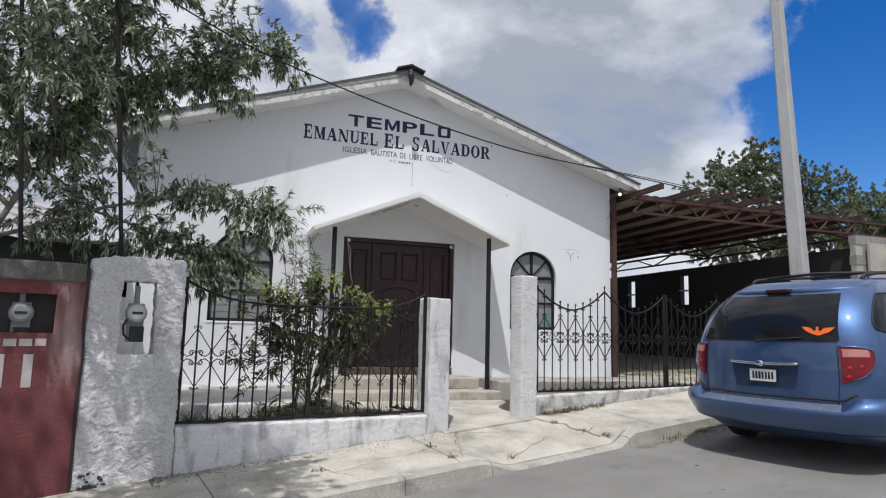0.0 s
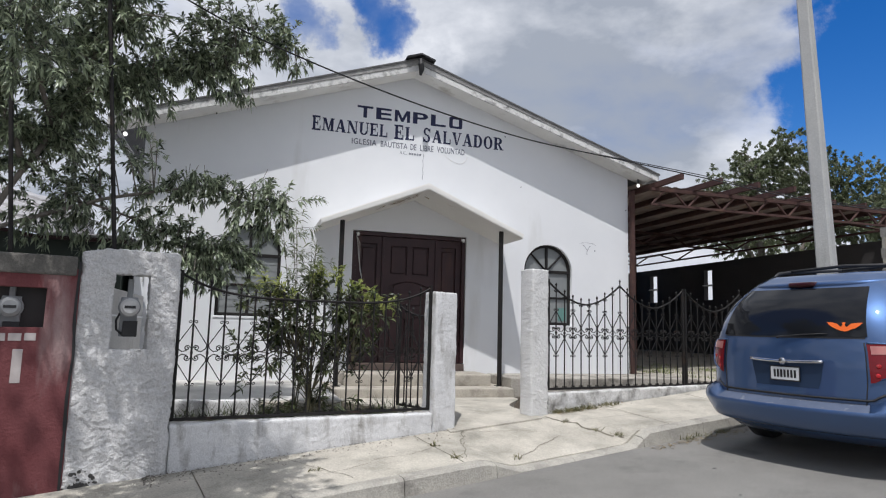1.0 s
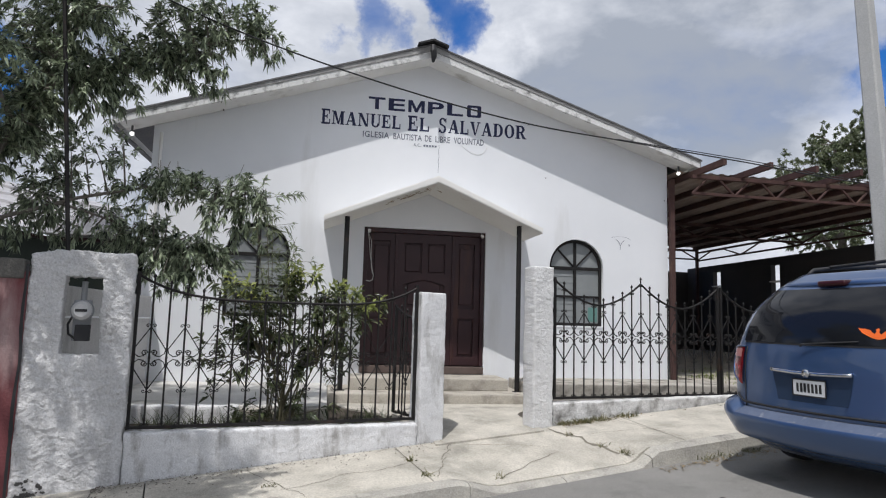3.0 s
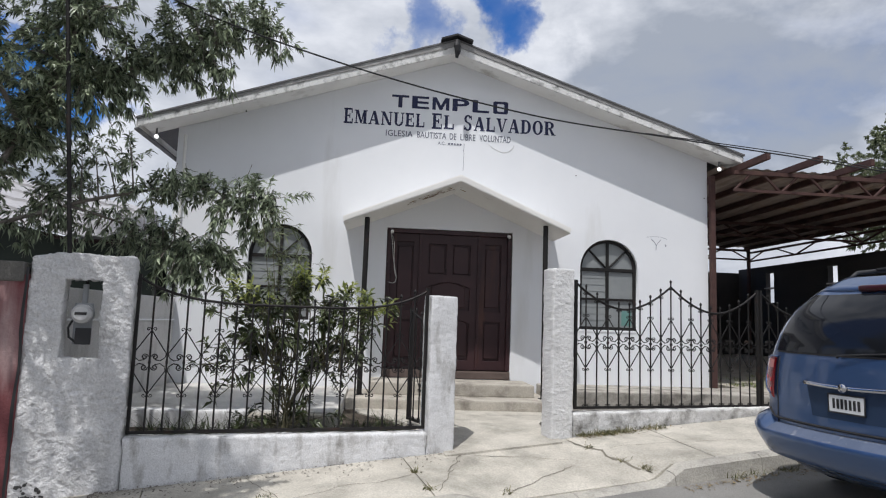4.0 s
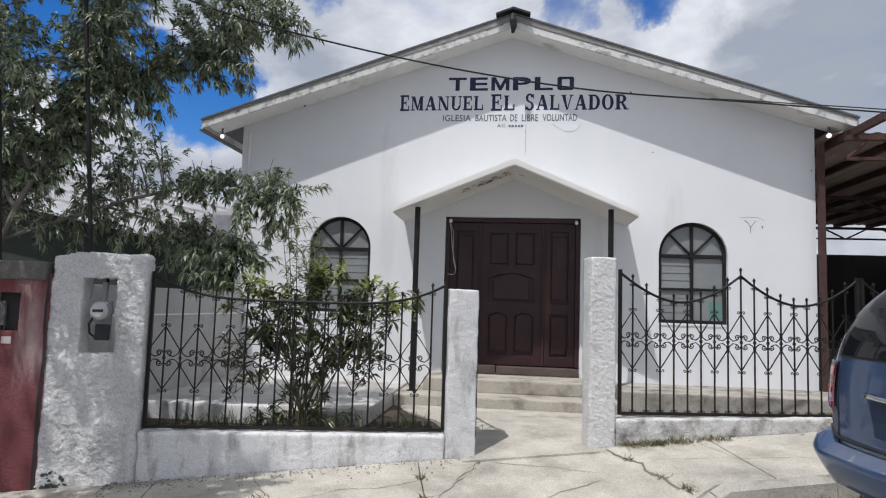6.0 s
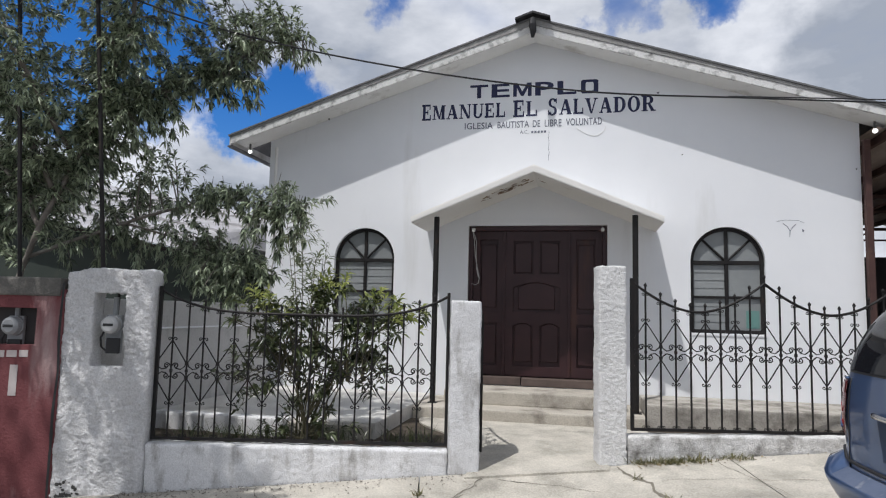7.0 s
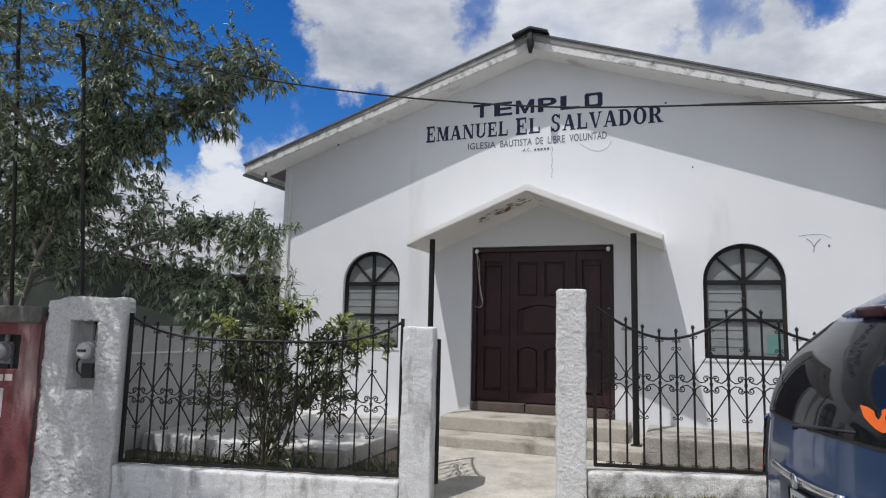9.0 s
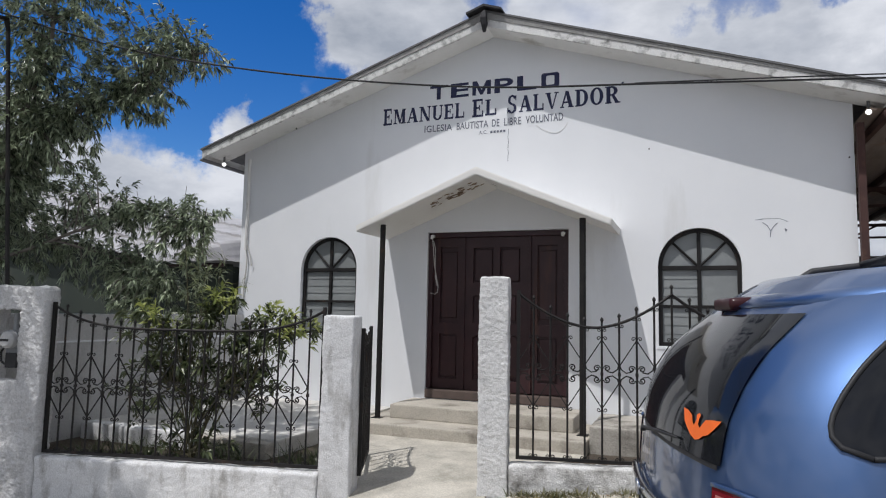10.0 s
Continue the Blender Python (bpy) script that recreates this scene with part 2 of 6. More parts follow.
M_POLE = surf("pole_concrete", (0.50, 0.50, 0.485), (0.42, 0.42, 0.41), 2.0, 0.9, 0.5, 60, stain=(0.27, 0.265, 0.25), streak=6, grit=0.25, dist=0.008, amount=0.2)
M_BLOCK = surf("grey_block", (0.34, 0.33, 0.31), (0.27, 0.26, 0.245), 2.0, 0.95, 0.7, 50, grit=0.4, dist=0.012)
M_BARK = surf("bark", (0.23, 0.205, 0.18), (0.13, 0.115, 0.098), 8.0, 0.95, 0.8, 60, stain=(0.34, 0.32, 0.29), dist=0.01, amount=0.3)
M_STEM = surf("green_stem", (0.10, 0.09, 0.05), (0.07, 0.065, 0.04), 8.0, 0.9, 0.4, 60)
M_LEAF = leafy("tree_leaf", (0.018, 0.031, 0.015), (0.44, 0.51, 0.34), 0.24)
M_LEAF2 = leafy("bush_leaf", (0.018, 0.028, 0.012), (0.115, 0.14, 0.055), 0.16)
M_TUFT = leafy("young_leaf", (0.20, 0.25, 0.06), (0.52, 0.55, 0.19), 0.45)
M_LEAF3 = leafy("far_leaf", (0.09, 0.115, 0.06), (0.25, 0.285, 0.16), 0.3)
M_GRASS = leafy("grass_blade", (0.08, 0.09, 0.035), (0.26, 0.235, 0.12), 0.3)
M_LAWN = leafy("lawn_blade", (0.13, 0.17, 0.05), (0.30, 0.34, 0.13), 0.3)
M_DRYLEAF = leafy("dry_leaf", (0.12, 0.085, 0.045), (0.34, 0.26, 0.14), 0.15)
M_PANE = surf("frosted_pane", (0.27, 0.285, 0.285), (0.21, 0.222, 0.225), 3.0, 0.3, 0.1, 30)
M_TEALPATCH = surf("teal_patch", (0.11, 0.24, 0.215), (0.15, 0.27, 0.25), 6.0, 0.3, 0.1, 30)
M_BLUE = surf("blue_car_paint", (0.058, 0.112, 0.245), (0.062, 0.118, 0.253), 1.5, 0.48, 0.0, 400, metal=0.80, coat=1.0)
M_SCUFF = surf("scuffed_bumper_top", (0.11, 0.135, 0.20), (0.075, 0.10, 0.16), 7.0, 0.6, 0.3, 120, stain=(0.30, 0.31, 0.33), amount=0.3, blot=14.0, dist=0.003)
M_CARGLASS = glassy("tinted_glass", (0.010, 0.011, 0.014), 0.05)
M_BLACKPL = surf("black_plastic", (0.02, 0.02, 0.022), (0.03, 0.03, 0.032), 8.0, 0.55, 0.1, 120)
M_RUBBER = surf("rubber", (0.022, 0.022, 0.022), (0.035, 0.034, 0.033), 8.0, 0.85, 0.3, 90)
M_CHROME = surf("chrome", (0.62, 0.62, 0.63), (0.55, 0.55, 0.56), 8.0, 0.16, 0.0, 90, metal=1.0)
M_LAMPRED = surf("red_lens", (0.20, 0.007, 0.014), (0.15, 0.005, 0.010), 9.0, 0.2, 0.05, 150, coat=0.2)
M_LAMPHOT = surf("bright_red_lens", (0.55, 0.012, 0.02), (0.42, 0.01, 0.016), 9.0, 0.12, 0.0, 150, coat=0.8)
M_LAMPDARK = surf("dark_red_lens", (0.042, 0.006, 0.009), (0.03, 0.004, 0.007), 9.0, 0.3, 0.0, 150)
M_LAMPCLR = surf("clear_lens", (0.52, 0.22, 0.20), (0.42, 0.15, 0.14), 9.0, 0.12, 0.05, 150, coat=0.6)
M_PLATE = surf("plate_white", (0.72, 0.73, 0.74), (0.66, 0.67, 0.68), 9.0, 0.5, 0.0, 150)
M_ORANGE = surf("orange_film", (0.85, 0.16, 0.025), (0.80, 0.14, 0.02), 9.0, 0.5, 0.0, 150)
M_METERGLASS = surf("meter_dome", (0.42, 0.42, 0.42), (0.52, 0.52, 0.52), 9.0, 0.2, 0.0, 150)
M_METER = surf("meter_grey", (0.24, 0.25, 0.26), (0.30, 0.31, 0.32), 6.0, 0.6, 0.1, 90)
M_BULB = surf("white_bulb", (0.88, 0.88, 0.86), (0.85, 0.85, 0.83), 6.0, 0.25, 0.0, 90)
M_LITBULB = surf("lit_bulb", (0.9, 0.9, 0.88), (0.88, 0.88, 0.86), 6.0, 0.3, 0.0, 90)
M_LITBULB.node_tree.nodes["Principled BSDF"].inputs["Emission Color"].default_value = (1.0, 0.98, 0.95, 1)
M_LITBULB.node_tree.nodes["Principled BSDF"].inputs["Emission Strength"].default_value = 1.6
M_CHALK = surf("white_lettering", (0.50, 0.46, 0.45), (0.42, 0.37, 0.36), 9.0, 0.85, 0.1, 90)
M_CABLE = surf("cable_sheath", (0.02, 0.02, 0.022), (0.03, 0.03, 0.03), 9.0, 0.6, 0.0, 90)
M_CORD = surf("pale_cord", (0.45, 0.44, 0.42), (0.5, 0.49, 0.47), 9.0, 0.6, 0.0, 90)
# near-black tone that stands for the unlit room inside the church
M_DARKROOM = surf("unlit_room_tone", (0.05, 0.048, 0.045), (0.07, 0.066, 0.06), 1.0, 0.95, 0.0, 20)


# ---- building helpers ----
def link_mesh(name, me, material, parent=None, label=""):
    if material and not me.materials:
        me.materials.append(material)
    ob = new(name, me)
    if parent:
        ob.parent = parent
        ob.matrix_parent_inverse = Matrix.Translation(parent.matrix_basis.translation).inverted() if parent.type == "EMPTY" or parent.parent is None else Matrix.Identity(4)
    if label:
        ob["label"] = label
    return ob


def part(name, bm, material, parent=None, label="", smooth=False):
    """One mesh object out of a bmesh in world coordinates."""
    me = bpy.data.meshes.new(name)
    bm.to_mesh(me)
    bm.free()
    if smooth:
        me.shade_smooth()
    return link_mesh(name, me, material, parent, label)


def thing(name, place, label, category, group="", kind=""):
    """An Empty at the base of a thing; its parts are given in world coordinates."""
    ob = new(name)
    ob.empty_display_size = 0.1
    ob.matrix_basis = Matrix.Translation(place)
    return tagged(ob, label, category, group, kind)


def box(bm, lo, hi, bevel=0.0, turn=None):
    vs = [bm.verts.new((x, y, z)) for z in (lo[2], hi[2]) for y in (lo[1], hi[1]) for x in (lo[0], hi[0])]
    fs = [bm.faces.new([vs[i] for i in q]) for q in ((0, 2, 3, 1), (4, 5, 7, 6), (0, 1, 5, 4), (2, 6, 7, 3), (0, 4, 6, 2), (1, 3, 7, 5))]
    if bevel:
        es = list({e for f in fs for e in f.edges})
        r = bmesh.ops.bevel(bm, geom=es, offset=bevel, segments=2, affect="EDGES", profile=0.6)
        vs = list({v for f in r["faces"] for v in f.verts} | {v for v in vs if v.is_valid})
    if turn is not None:
        bmesh.ops.transform(bm, matrix=turn, verts=vs)
    return vs


def boxed(lo, hi, bevel=0.0, turn=None):
    bm = bmesh.new()
    box(bm, lo, hi, bevel, turn)
    return bm


def tube(bm, pts, radius, seg=6, closed=False):
    """A round bar along points; radius is a number or one for each point."""
    pts = [Vector(p) for p in pts]
    rings, ref = [], None
    for i, p in enumerate(pts):
        a, b = pts[max(i - 1, 0)], pts[min(i + 1, len(pts) - 1)]
        d = (b - a).normalized() if (b - a).length > 1e-9 else Vector((0, 0, 1))
        if ref is None:
            ref = d.orthogonal().normalized()
        ref = (ref - d * ref.dot(d)).normalized()
        side = d.cross(ref)
        r = radius[i] if isinstance(radius, (list, tuple)) else radius
        rings.append([bm.verts.new(p + (ref * math.cos(k * math.tau / seg) + side * math.sin(k * math.tau / seg)) * r) for k in range(seg)])
    for q, w in zip(rings, rings[1:]):
        for k in range(seg):
            bm.faces.new((q[k], q[(k + 1) % seg], w[(k + 1) % seg], w[k]))
    bm.faces.new(rings[0][::-1])
    bm.faces.new(rings[-1])
    return bm


def tubed(pts, radius, seg=6):
    return tube(bmesh.new(), pts, radius, seg)


def sheet_mesh(name, outline, holes=(), depth=0.1, bevel=0.0):
    """A flat plate with holes, drawn in x and z, from y = 0 to y = depth, as a mesh."""
    cu = bpy.data.curves.new(name, "CURVE")
    cu.dimensions, cu.fill_mode, cu.extrude, cu.bevel_depth = "2D", "BOTH", depth / 2 - bevel, bevel
    cu.bevel_resolution = 1
    for loop in (outline, *holes):
        sp = cu.splines.new("POLY")
        sp.points.add(len(loop) - 1)
        for p, (x, z) in zip(sp.points, loop):
            p.co = (x, z, 0, 1)
        sp.use_cyclic_u = True
    ob = bpy.data.objects.new(name, cu)
    scene.collection.objects.link(ob)
    dg = bpy.context.evaluated_depsgraph_get()
    me = bpy.data.meshes.new_from_object(ob.evaluated_get(dg))
    bpy.data.objects.remove(ob)
    me.transform(Matrix.Translation((0, depth / 2, 0)) @ Matrix.Rotation(radians(90), 4, "X"))
    return me


def arch(x0, x1, z0, z1, n=20):
    """An opening with a half-round head; z1 is the height of its springing."""
    c, r = (x0 + x1) / 2, (x1 - x0) / 2
    return [(x0, z0), (x1, z0)] + [(c + r * math.cos(k * math.pi / n), z1 + r * math.sin(k * math.pi / n)) for k in range(n + 1)]


def text_mesh(name, words, x0, x1, z0, z1, y, bold=0.0, spacing=1.0):
    """Words in the built-in font, fitted to a rectangle on a wall that faces -y."""
    cu = bpy.data.curves.new(name, "FONT")
    cu.body, cu.offset, cu.extrude, cu.space_character, cu.resolution_u = words, bold, 0.0, spacing, 3
    ob = bpy.data.objects.new(name, cu)
    scene.collection.objects.link(ob)
    dg = bpy.context.evaluated_depsgraph_get()
    me = bpy.data.meshes.new_from_object(ob.evaluated_get(dg))
    bpy.data.objects.remove(ob)
    co = np.array([v.co[:] for v in me.vertices])
    lo, hi = co.min(0), co.max(0)
    fx, fz = (x1 - x0) / (hi[0] - lo[0]), (z1 - z0) / (hi[1] - lo[1])
    for v in me.vertices:
        v.co = (x0 + (v.co.x - lo[0]) * fx, y, z0 + (v.co.y - lo[1]) * fz)
    return me


# the street runs askew to the church: s along the street, n towards the church, from the foot of the left gate pillar
P0, DS, DN = Vector((-0.5, -3.32, 0)), Vector((0.977, 0.215, 0)), Vector((-0.215, 0.977, 0))
SKEW = math.atan2(0.215, 0.977)


def street(s, n, z=0.0):
    p = P0 + DS * s + DN * n
    return Vector((p.x, p.y, z))


def road_z(s):
    return -0.413 + 0.08 * max(min(s, 16.0), -22.0)


STREET = Matrix.Translation(P0) @ Matrix.Rotation(SKEW, 4, "Z")


def ease(a, b, x):
    t = min(max((x - a) / (b - a), 0), 1)
    return t * t * (3 - 2 * t)


# ---- ground, road, pavement ----
def ground_sheet():
    xs = sorted({-1500, -600, -200, -80, 80, 200, 600, 1500, *[v * 2.0 for v in range(-25, 26)], *[v * 0.5 for v in range(-16, 21)]})
    ns = sorted({-1500, -600, -200, -80, -40, 40, 80, 200, 600, 1500, *[v * 1.0 for v in range(-20, 21)], 0.15, 0.3})
    bm = bmesh.new()
    rows = []
    for n in ns:
        row = []
        for s in xs:
            z = road_z(s)
            if n > 0.2:
                z = min(z, -0.30) - 0.03
            row.append(bm.verts.new(street(s, n, z)))
        rows.append(row)
    for a, b in zip(rows, rows[1:]):
        for k in range(len(xs) - 1):
            bm.faces.new((a[k], a[k + 1], b[k + 1], b[k]))
    return tagged(part("road", bm, M_ROAD), "worn grey asphalt street climbing gently along the pavement", "road", kind="structure")


ground_sheet()


def walk_z(s, n):
    """Height of the pavement: it falls to the kerb, and to the road at the entrance."""
    across = min(max(-n / 1.2, 0), 1)
    high = road_z(s) + 0.25 - 0.10 * across
    low = road_z(s) + 0.245 - 0.225 * across
    dip = ease(-0.15, 0.35, s) * (1 - ease(1.45 + 0.30 * across, 1.60 + 0.42 * across, s))
    return high + (low - high) * dip + 0.008 * noise.noise(Vector((s * 1.3, n * 1.7, 3.0)))


pavement = thing("pavement", street(0, -0.6, road_z(0)), "pale cracked concrete pavement in cast slabs", "pavement", kind="structure")


def pave_slab(s0, s1, n0, n1):
    bm = bmesh.new()
    ka, kb = max(int((s1 - s0) / 0.08), 2), max(int((n1 - n0) / 0.08), 2)
    top = [[bm.verts.new(street(s0 + (s1 - s0) * i / ka, n0 + (n1 - n0) * j / kb, walk_z(s0 + (s1 - s0) * i / ka, n0 + (n1 - n0) * j / kb) - (0.008 if i in (0, ka) or j in (0, kb) else 0))) for i in range(ka + 1)] for j in range(kb + 1)]
    for a, b in zip(top, top[1:]):
        for k in range(ka):
            bm.faces.new((a[k], a[k + 1], b[k + 1], b[k]))
    rim = top[0] + [r[-1] for r in top[1:]] + top[-1][-2::-1] + [r[0] for r in top[-2:0:-1]]
    low = [bm.verts.new(v.co - Vector((0, 0, 0.30))) for v in rim]
    for k in range(len(rim)):
        bm.faces.new((rim[k - 1], low[k - 1], low[k], rim[k]))
    part("slab", bm, M_PAVE, pavement, smooth=False)


cuts = [-9.5, -6.7, -4.6, -2.5, -0.27, 2.45, 3.9, 5.6, 7.6]
for a, b in zip(cuts, cuts[1:]):
    pave_slab(a + 0.006, b - 0.006, -1.06, -0.012)


def crack(s0, n0, s1, n1, seed, width=0.006):
    k = 22
    pts = []
    for i in range(k + 1):
        f = i / k
        w = 0.07 * noise.noise(Vector((f * 4, seed, 0))) * math.sin(math.pi * f) + 0.02 * noise.noise(Vector((f * 13, seed, 5)))
        pts.append((s0 + (s1 - s0) * f + w * (n1 - n0), n0 + (n1 - n0) * f - w * (s1 - s0)))
    bm = bmesh.new()
    rows = []
    for i, (s, n) in enumerate(pts):
        h = width * (0.4 + abs(noise.noise(Vector((i * 0.9, seed, 2))))) * (0.3 if i in (0, k) else 1)
        d = Vector((pts[min(i + 1, k)][0] - pts[max(i - 1, 0)][0], pts[min(i + 1, k)][1] - pts[max(i - 1, 0)][1])).normalized()
        rows.append([bm.verts.new(street(s - d.y * e, n + d.x * e, walk_z(s - d.y * e, n + d.x * e) + 0.004)) for e in (-h, h)])
    for a, b in zip(rows, rows[1:]):
        bm.faces.new((a[0], a[1], b[1], b[0]))
    tagged(part("pavement_crack", bm, M_CRACK), "dark crack across the pale pavement slab", "crack", group="pavement cracks")


for i, q in enumerate(((1.45, -0.05, 1.79, -1.02, 0.022), (0.28, -0.1, 0.0, -0.55, 0.007), (0.1, -0.45, -0.22, -1.0, 0.006), (0.35, -0.15, 1.25, -0.5, 0.004), (-1.7, -0.1, -1.3, -1.0, 0.005), (1.7, -0.45, 3.2, -0.8, 0.004), (0.45, -0.95, 1.2, -0.62, 0.006), (2.3, -0.1, 2.5, -0.95, 0.005), (-0.25, -0.5, -1.5, -0.75, 0.004))):
    crack(*q[:4], 3.7 * i, q[4])


def kerb_stone(s0, s1):
    bm = bmesh.new()
    k = 10
    rows = []
    for i in range(k + 1):
        s = s0 + (s1 - s0) * i / k
        z, zr = walk_z(s, -1.2), road_z(s) - 0.1
        bow = 0.0
        rows.append([bm.verts.new(street(s, n + bow, h)) for n, h in ((-1.055, zr), (-1.055, z + 0.008), (-1.15, z + 0.004), (-1.19, z - 0.018), (-1.215, zr))])
    for a, b in zip(rows, rows[1:]):
        for q in range(4):
            bm.faces.new((a[q], a[q + 1], b[q + 1], b[q]))
    bm.faces.new(rows[0][::-1])
    bm.faces.new(rows[-1])
    bmesh.ops.recalc_face_normals(bm, faces=bm.faces)
    part("kerb_stone", bm, M_KERB, kerb)


kerb = thing("kerb", street(0, -1.13, road_z(0)), "grey dirty concrete kerb dropping to the road at the entrance", "kerb", kind="structure")
s = -9.5
while s < 7.4:
    kerb_stone(s + 0.004, s + 0.946)
    s += 0.95


# yard: one sheet of earth, concrete walk, plinth and steps
def yard_z(x):
    return -0.06 + 0.17 * ease(1.3, 4.8, x) - 0.16 * ease(-0.75, -0.3, x) * (1 - ease(0.85, 1.2, x))


bm = bmesh.new()
grid = [[bm.verts.new((x, y, yard_z(x) + 0.012 * noise.noise(Vector((x * 2, y * 2, 0))))) for x in [-4.0 + 0.35 * i for i in range(44)]] for y in [-4.1 + 0.1 * j for j in range(16)] + [-2.5 + 0.4 * j for j in range(33)]]
for a, b in zip(grid, grid[1:]):
    for k in range(len(a) - 1):
        f = (a[k], a[k + 1], b[k + 1], b[k])
        if min((v.co - P0).dot(DN) for v in f) > 0.03:
            bm.faces.new(f)
bmesh.ops.delete(bm, geom=[v for v in bm.verts if not v.link_faces], context="VERTS")
tagged(part("yard_ground", bm, M_SOIL), "bare brown earth of the front yard", "ground", kind="structure")

bm = bmesh.new()
k = 14
rows = []
for i in range(k + 1):
    f = i / k
    y0 = -3.41 + (2.26) * f
    x0, x1 = -0.36 - 0.22 * ease(0.08, 0.3, f) - 0.72 * ease(0.4, 0.95, f), 0.86 + 0.5 * ease(0.45, 0.95, f)
    g = ease(0, 0.6, f)
    rows.append([bm.verts.new((x, y0 + (x + 0.3) * 0.22 * (1 - f), (walk_z((x + 0.5) * 1.02, min(0, 2.26 * f - 0.05)) + 0.001) * (1 - g) - 0.045 * g + h)) for x, h in ((x0, -0.2), (x0, 0), ((x0 + x1) / 2, 0.002), (x1, 0), (x1, -0.2))])
for a, b in zip(rows, rows[1:]):
    for q in range(4):
        bm.faces.new((a[q], a[q + 1], b[q + 1], b[q]))
bm.faces.new(rows[0])
tagged(part("garden_path", bm, M_PAVE), "pale concrete path from the gate to the steps", "path", kind="structure")

steps = thing("entrance_steps", (0, -0.6, -0.05), "worn grey concrete steps before the church door", "steps", kind="structure")
part("step", boxed((-1.42, -1.18, -0.16), (1.36, -0.02, 0.085), 0.02), M_CONC, steps)
part("step", boxed((-1.12, -0.74, 0.08), (1.16, -0.02, 0.255), 0.02), M_CONC, steps)
plinth = thing("plinth", (2.8, -0.5, 0.0), "grey concrete plinth along the foot of the church wall", "plinth", kind="structure")
part("plinth_block", boxed((1.37, -1.02, -0.2), (4.75, -0.004, 0.225), 0.02), M_DAMP, plinth)
patio = thing("patio", (-3, -1.5, 0.1), "raised concrete patio with a whitewashed front edge", "patio", kind="structure")
part("floor_slab", boxed((-3.96, -2.62, -0.15), (-1.43, -0.004, 0.105), 0.02), M_PATIO, patio)
part("front_edge", boxed((-3.9, -2.80, -0.15), (-2.35, -2.625, 0.12), 0.03), M_LOWWALL, patio, "whitewashed edge block")
part("front_edge", boxed((-2.34, -2.76, -0.15), (-1.46, -2.625, 0.09), 0.03), M_CONC, patio, "bare concrete edge block")

# ---- church ----
SL, APEX, XC = 0.326, 5.155, -0.05


def eave_z(x):
    return APEX - SL * abs(x - XC)


DOOR = (-0.965, 0.965, 0.26, 2.49)
church = thing("church", (0, 0, 0), "white rendered gabled chapel with arched windows and a door canopy", "church")
XL, XR = -4.12, 4.11
outline = [(XL, -0.2), (XR, -0.2), (XR, eave_z(XR) + 0.06), (XC, APEX + 0.06), (XL, eave_z(XL) + 0.06)]
door_hole = [(DOOR[0], DOOR[2]), (DOOR[1], DOOR[2]), (DOOR[1], DOOR[3]), (DOOR[0], DOOR[3])]
WINS = ((-2.995, -2.065), (2.035, 2.955))
holes = [door_hole] + [arch(a, b, 1.055, 2.0) for a, b in WINS]
front = link_mesh("front_wall", sheet_mesh("front_wall", outline, holes, 0.24), M_WALL, church)
for name, x0, x1 in (("side_wall", XL, XL + 0.2), ("side_wall", XR - 0.2, XR)):
    bm = boxed((x0, 0.241, -0.3), (x1, 14.0, eave_z(XR) + 0.02))
    part(name, bm, M_WALL, church)
link_mesh("back_wall", sheet_mesh("back_wall", outline, (), 0.2), M_WALL, church).location = (0, 14.0, 0)
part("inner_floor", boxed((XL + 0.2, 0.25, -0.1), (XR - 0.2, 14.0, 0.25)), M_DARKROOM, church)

# roof: felt-covered slopes, fascia boards, ridge cap
ROOF_Y0, ROOF_Y1, EAVE, VERGE_SPLAY = -0.41, 14.4, 4.46, 0.02


def slope_part(name, side, y0, y1, lo, hi, x_in, x_out, material, parent, label="", thin=(0.0, 0.0)):
    """A strip of one roof slope between two offsets above the soffit line; thin lowers its foot and top towards the eave."""
    bm = bmesh.new()
    vs = []
    for y in (y0, y1):
        for d, off in ((x_in, lo), (x_out, lo - thin[0]), (x_out, hi - thin[1]), (x_in, hi)):
            out = VERGE_SPLAY * (d - 2.0) if y < -0.05 else 0.0
            vs.append(bm.verts.new((XC + side * d, y - out, APEX - SL * d + off)))
    for q in ((0, 1, 2, 3), (7, 6, 5, 4), (0, 4, 5, 1), (1, 5, 6, 2), (2, 6, 7, 3), (3, 7, 4, 0)):
        bm.faces.new([vs[i] for i in q])
    bmesh.ops.recalc_face_normals(bm, faces=bm.faces)
    return part(name, bm, material, parent, label)


